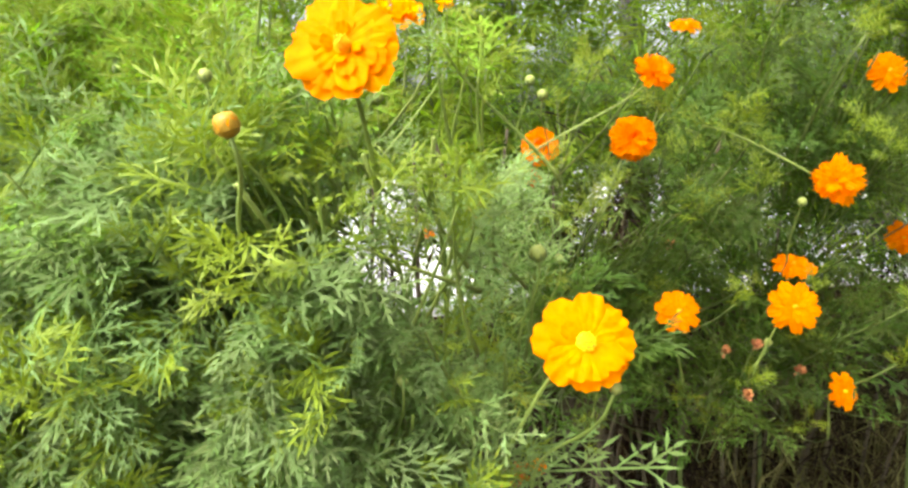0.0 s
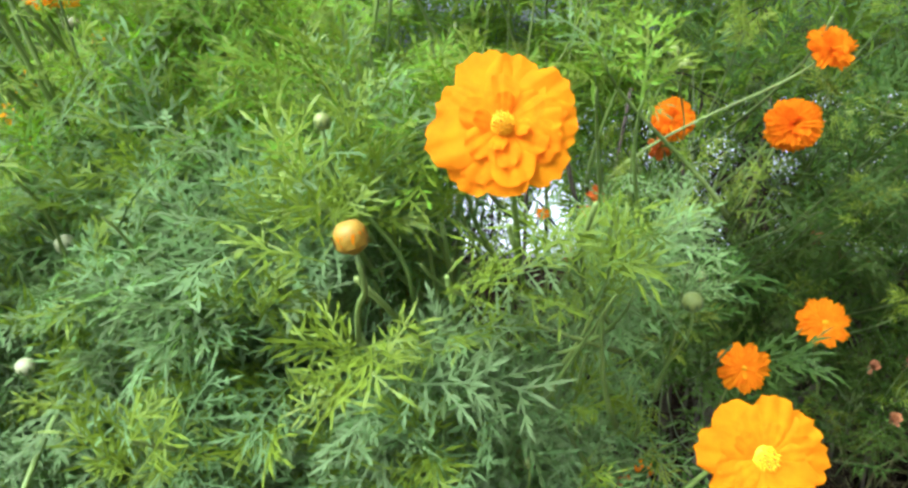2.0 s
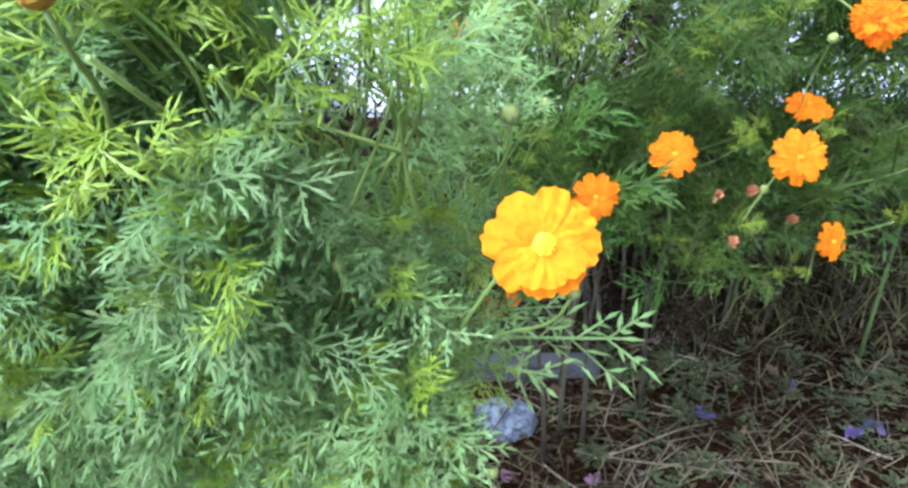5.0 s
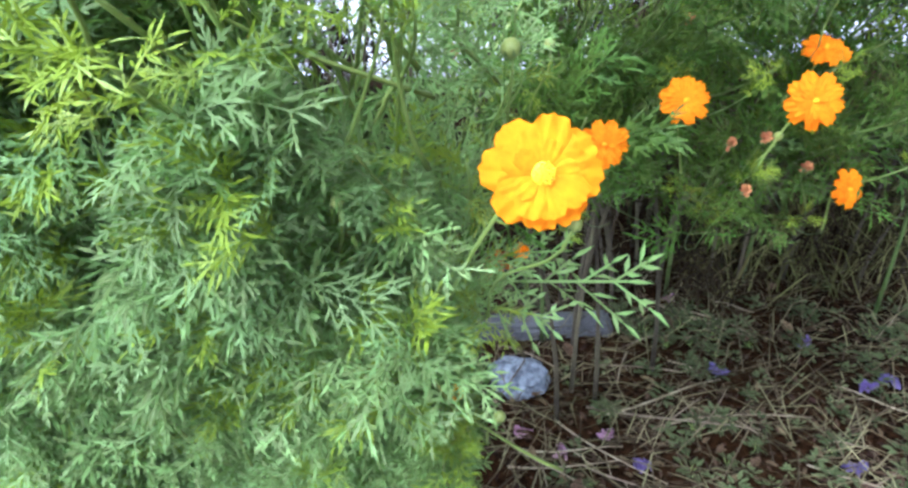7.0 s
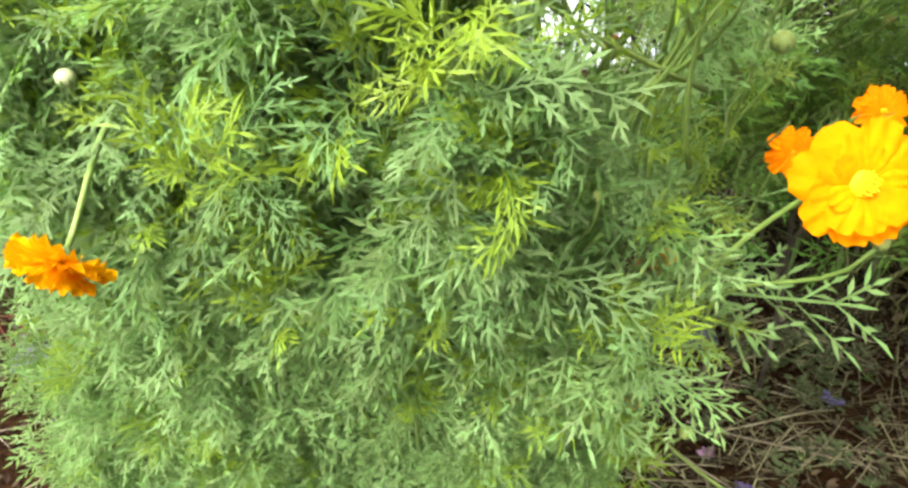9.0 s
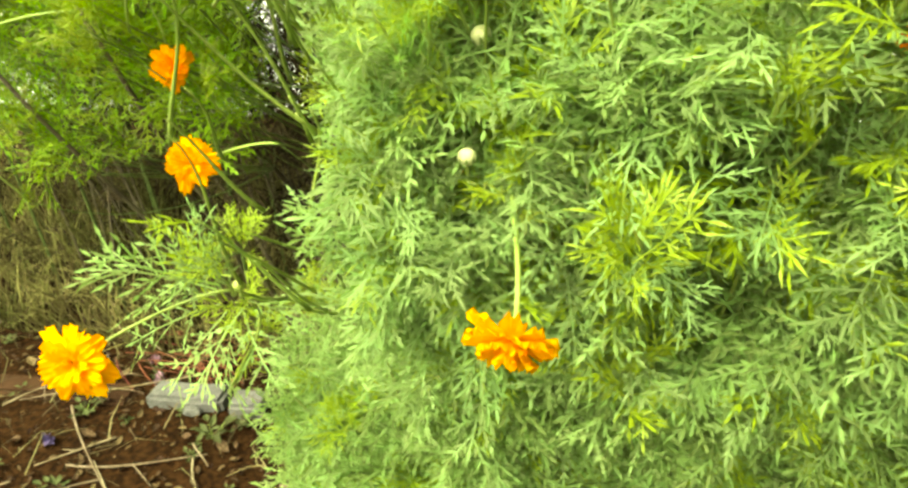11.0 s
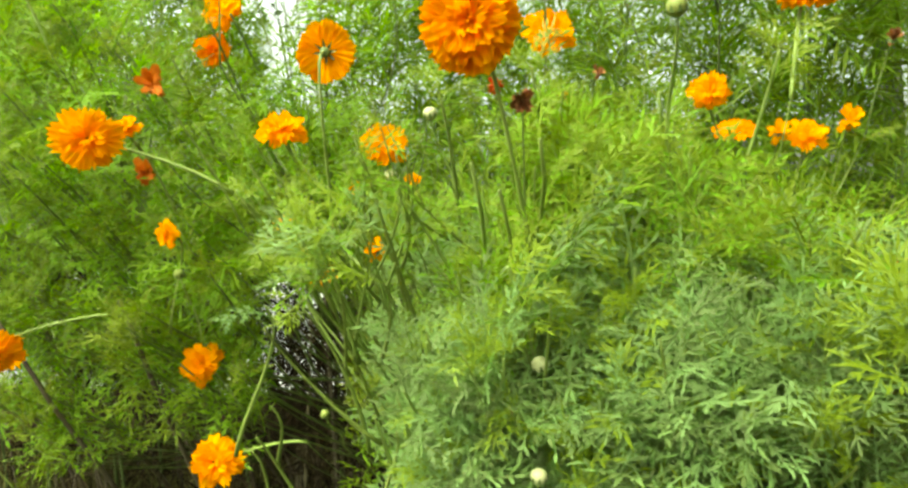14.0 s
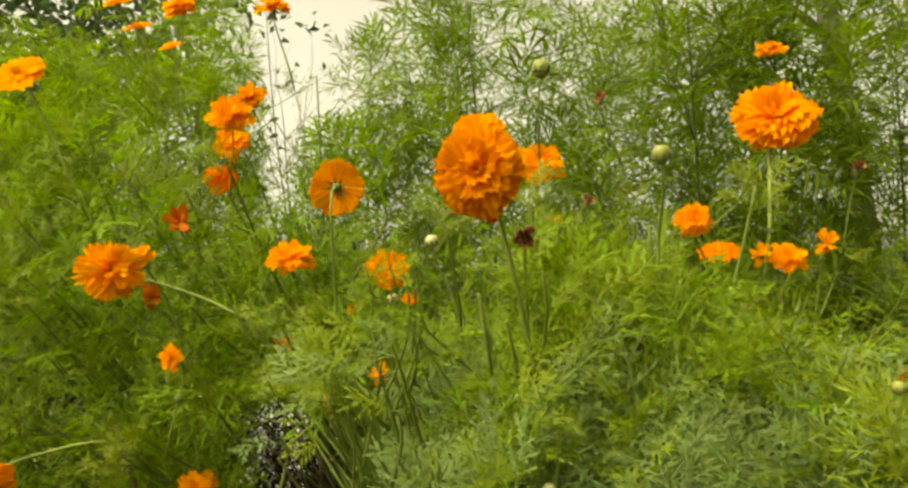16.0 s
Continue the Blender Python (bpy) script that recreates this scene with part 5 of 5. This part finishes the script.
def dry_brush():
    """Withered lower leaves hanging among the stems of the bed, near-black to paint in shade."""
    placed = []
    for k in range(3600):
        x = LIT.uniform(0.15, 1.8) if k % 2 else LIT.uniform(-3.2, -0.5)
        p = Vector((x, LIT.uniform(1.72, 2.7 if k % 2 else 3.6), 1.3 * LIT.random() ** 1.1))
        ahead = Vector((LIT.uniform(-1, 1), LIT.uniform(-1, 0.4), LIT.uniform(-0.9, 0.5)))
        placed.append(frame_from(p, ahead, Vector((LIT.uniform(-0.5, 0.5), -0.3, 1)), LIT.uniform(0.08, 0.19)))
    # Extra dark leaves under the left plants, added to deepen the shade there.
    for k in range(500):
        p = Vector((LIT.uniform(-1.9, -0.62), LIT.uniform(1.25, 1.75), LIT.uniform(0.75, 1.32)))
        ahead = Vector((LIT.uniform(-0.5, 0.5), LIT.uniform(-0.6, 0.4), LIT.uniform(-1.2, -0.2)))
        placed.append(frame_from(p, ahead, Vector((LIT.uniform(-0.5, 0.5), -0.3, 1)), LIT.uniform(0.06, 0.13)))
    # Dark leaves packed into the slots between plants, in place of shade.
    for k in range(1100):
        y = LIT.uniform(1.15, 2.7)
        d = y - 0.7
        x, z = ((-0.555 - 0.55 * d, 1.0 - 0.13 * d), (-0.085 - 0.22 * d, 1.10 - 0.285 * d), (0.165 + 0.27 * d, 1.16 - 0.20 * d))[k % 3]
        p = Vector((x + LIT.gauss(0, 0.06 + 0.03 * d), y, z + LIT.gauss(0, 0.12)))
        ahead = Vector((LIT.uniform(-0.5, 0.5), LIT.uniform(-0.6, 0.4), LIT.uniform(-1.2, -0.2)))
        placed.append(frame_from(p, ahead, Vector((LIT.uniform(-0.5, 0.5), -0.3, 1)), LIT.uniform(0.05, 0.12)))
    ob = joined("dry_brush", placed, "brush", M_BRUSH_SHADE, None, "withered lower leaves among the stems, near-black to stand in for shade")
    tagged(ob, category="dry leaves", kind="stuff")


dry_brush()


def dry_grass():
    """Thin straw-coloured and olive blades behind the edging."""
    verts, faces = [], []
    for k in range(7000):
        x = LIT.uniform(0.7, 2.6) if k % 3 == 0 else LIT.uniform(-4.0, -1.05)
        y = LIT.uniform(1.75, 3.4) if k % 3 == 0 else 1.5 + 1.9 * LIT.random() ** 1.6
        h = LIT.uniform(0.12, 0.5) * (1.0 if y > 1.75 else 0.6)
        p, a = Vector((x, y, -0.005)), LIT.uniform(0, 6.28)
        side = Vector((math.cos(a), math.sin(a), 0)) * 0.003
        lean = Vector((LIT.gauss(0, 0.35), LIT.gauss(0, 0.35), 1)) * h
        at = len(verts)
        verts.extend([p - side, p + side, p + lean * 0.55 + side, p + lean * 0.55 - side, p + lean + Vector((lean.x, lean.y, -0.1 * h))])
        faces.extend([(at, at + 1, at + 2, at + 3), (at + 3, at + 2, at + 4)])
    tagged(new("dry_grass", mesh_of("dry_grass", verts, faces, M_GRASS)), "dry olive and straw-coloured grass behind the edging", "grass", kind="stuff")


dry_grass()


def straw():
    """Thin dry stems and grass blades fallen criss-cross over the soil."""
    verts, faces = [], []
    for k in range(2400):
        x, y = on_soil() if k % 3 == 0 else (LIT.uniform(0.05, 1.7), LIT.uniform(0.75, 2.1))
        a, h = LIT.uniform(0, 6.28), LIT.uniform(0.05, 0.26)
        d = Vector((math.cos(a), math.sin(a) * 0.8, LIT.uniform(0.0, 0.55)))
        side = Vector((-math.sin(a), math.cos(a), 0)) * LIT.uniform(0.0009, 0.0022)
        p = Vector((x, y, 0.012))
        bow = Vector((LIT.gauss(0, 0.12), LIT.gauss(0, 0.12), LIT.uniform(0, 0.15)))
        q, e = p + (d * 0.5 + bow) * h, p + d * h - Vector((0, 0, d.z * h * 0.4))
        at = len(verts)
        verts.extend([p - side, p + side, q + side, q - side, e])
        faces.extend([(at, at + 1, at + 2, at + 3), (at + 3, at + 2, at + 4)])
    tagged(new("straw", mesh_of("straw", verts, faces, M_STRAW)), "tangled dry straw and grass blades on the soil", "straw", kind="stuff")


straw()


# ---- trees behind the yard ----
def tree(x, y, height, spread, thick, seed, label, low=0.35, leaves=2600, leaf=0.13):
    r = random.Random(seed)
    ob = tagged(new("tree"), label, "tree", "trees behind the yard")
    ob.location = (x, y, 0)
    top = Vector((r.uniform(-0.3, 0.3), r.uniform(-0.3, 0.3), height * 0.8))
    trunk_pts = bezier(Vector((0, 0, -0.05)), Vector((0.1, 0, height * 0.3)), Vector((-0.1, 0.1, height * 0.55)), top, 12)
    pieces = [tube(trunk_pts, thick, thick * 0.3, 10)]
    tips = []
    for k in range(16):
        p = trunk_pts[r.randrange(4, 12)]
        a = k * 2.4
        out = Vector((math.cos(a), math.sin(a), r.uniform(0.1, 0.7))) * spread * r.uniform(0.5, 1.0)
        pts = bezier(p, p + out * 0.3 + Vector((0, 0, 0.2)), p + out * 0.7, p + out, 7)
        pieces.append(tube(pts, thick * 0.28, thick * 0.06, 6))
        tips.extend(pts[3:])
    part("trunk", mesh_of("trunk", *merged(*pieces), M_BARK, True), ob)
    verts, faces = [], []
    clumps = [t + Vector((r.gauss(0, 0.35), r.gauss(0, 0.35), r.gauss(0, 0.3))) for t in tips for q in range(3)]
    clumps = [c for c in clumps if c.z > height * low]
    for k in range(leaves):
        c = clumps[k % len(clumps)]
        p = c + Vector((r.gauss(0, 0.26), r.gauss(0, 0.26), r.gauss(0, 0.2)))
        v, f = LITTER_SHAPES[k % 4]
        s = leaf * r.uniform(0.7, 1.3)
        m = Matrix.Translation(p) @ pose(0, 0, 0, r.uniform(-60, 60), r.uniform(-60, 60), r.uniform(0, 360)) @ Matrix.Diagonal((s, s, s, 1))
        quad = [m @ Vector(v[i]) for i in (1, 3 * 2, 13, 3 * 2 + 2)]
        at = len(verts)
        verts.extend(quad)
        faces.append((at, at + 1, at + 2, at + 3))
    crown = part("crown", mesh_of("crown", verts, faces, M_TREE), ob)
    crown["kind"] = "stuff"


tree(1.02, 3.75, 6.5, 1.7, 0.085, 3, "slim grey-barked tree rising behind the bed", 0.72, 1800, 0.12)
tree(-5.0, 4.6, 6.0, 1.4, 0.09, 2, "slim grey-barked tree with a dark green crown", 0.4, 4200, 0.12)
tree(-6.6, 5.8, 5.5, 1.9, 0.16, 1, "dark green tree with low branches", 0.2, 4200)
# Out of view beside the path: added only to block light from the right end.
tree(2.5, -0.3, 5.5, 2.1, 0.11, 9, "unseen tree with a spreading crown, added to shade the end of the bed", 0.42, 7500, 0.28)
tree(3.4, 5.2, 6.5, 2.2, 0.13, 4, "broad green tree beside the bed", 0.4, 4200)
tree(-13.0, 11.0, 7.0, 3.0, 0.2, 5, "dark green tree at the edge of the yard", 0.15, 3600)
tree(8.5, 11.5, 7.0, 3.0, 0.2, 6, "dark green tree at the far end of the yard", 0.15, 3600)


def hedge():
    r = random.Random(31)
    verts, faces = [], []
    for k in range(9000):
        x = r.uniform(-26, 24)
        h = 2.2 + 0.9 * noise.noise(Vector((x * 0.35, 0, 0))) + 0.5 * noise.noise(Vector((x * 1.3, 4, 0)))
        p = Vector((x, 16.5 + r.gauss(0, 0.5), h * r.random() ** 0.7))
        s = r.uniform(0.14, 0.3)
        m = Matrix.Translation(p) @ pose(0, 0, 0, r.uniform(-60, 60), r.uniform(-60, 60), r.uniform(0, 360)) @ Matrix.Diagonal((s, s, s, 1))
        at = len(verts)
        verts.extend([m @ Vector(q) for q in ((-0.5, 0, 0), (0, -0.28, 0.05), (0.5, 0, 0), (0, 0.28, 0.05))])
        faces.append((at, at + 1, at + 2, at + 3))
    tagged(new("hedge", mesh_of("hedge", verts, faces, M_TREE)), "uneven dark green hedge behind the yard", "hedge", kind="stuff")


hedge()
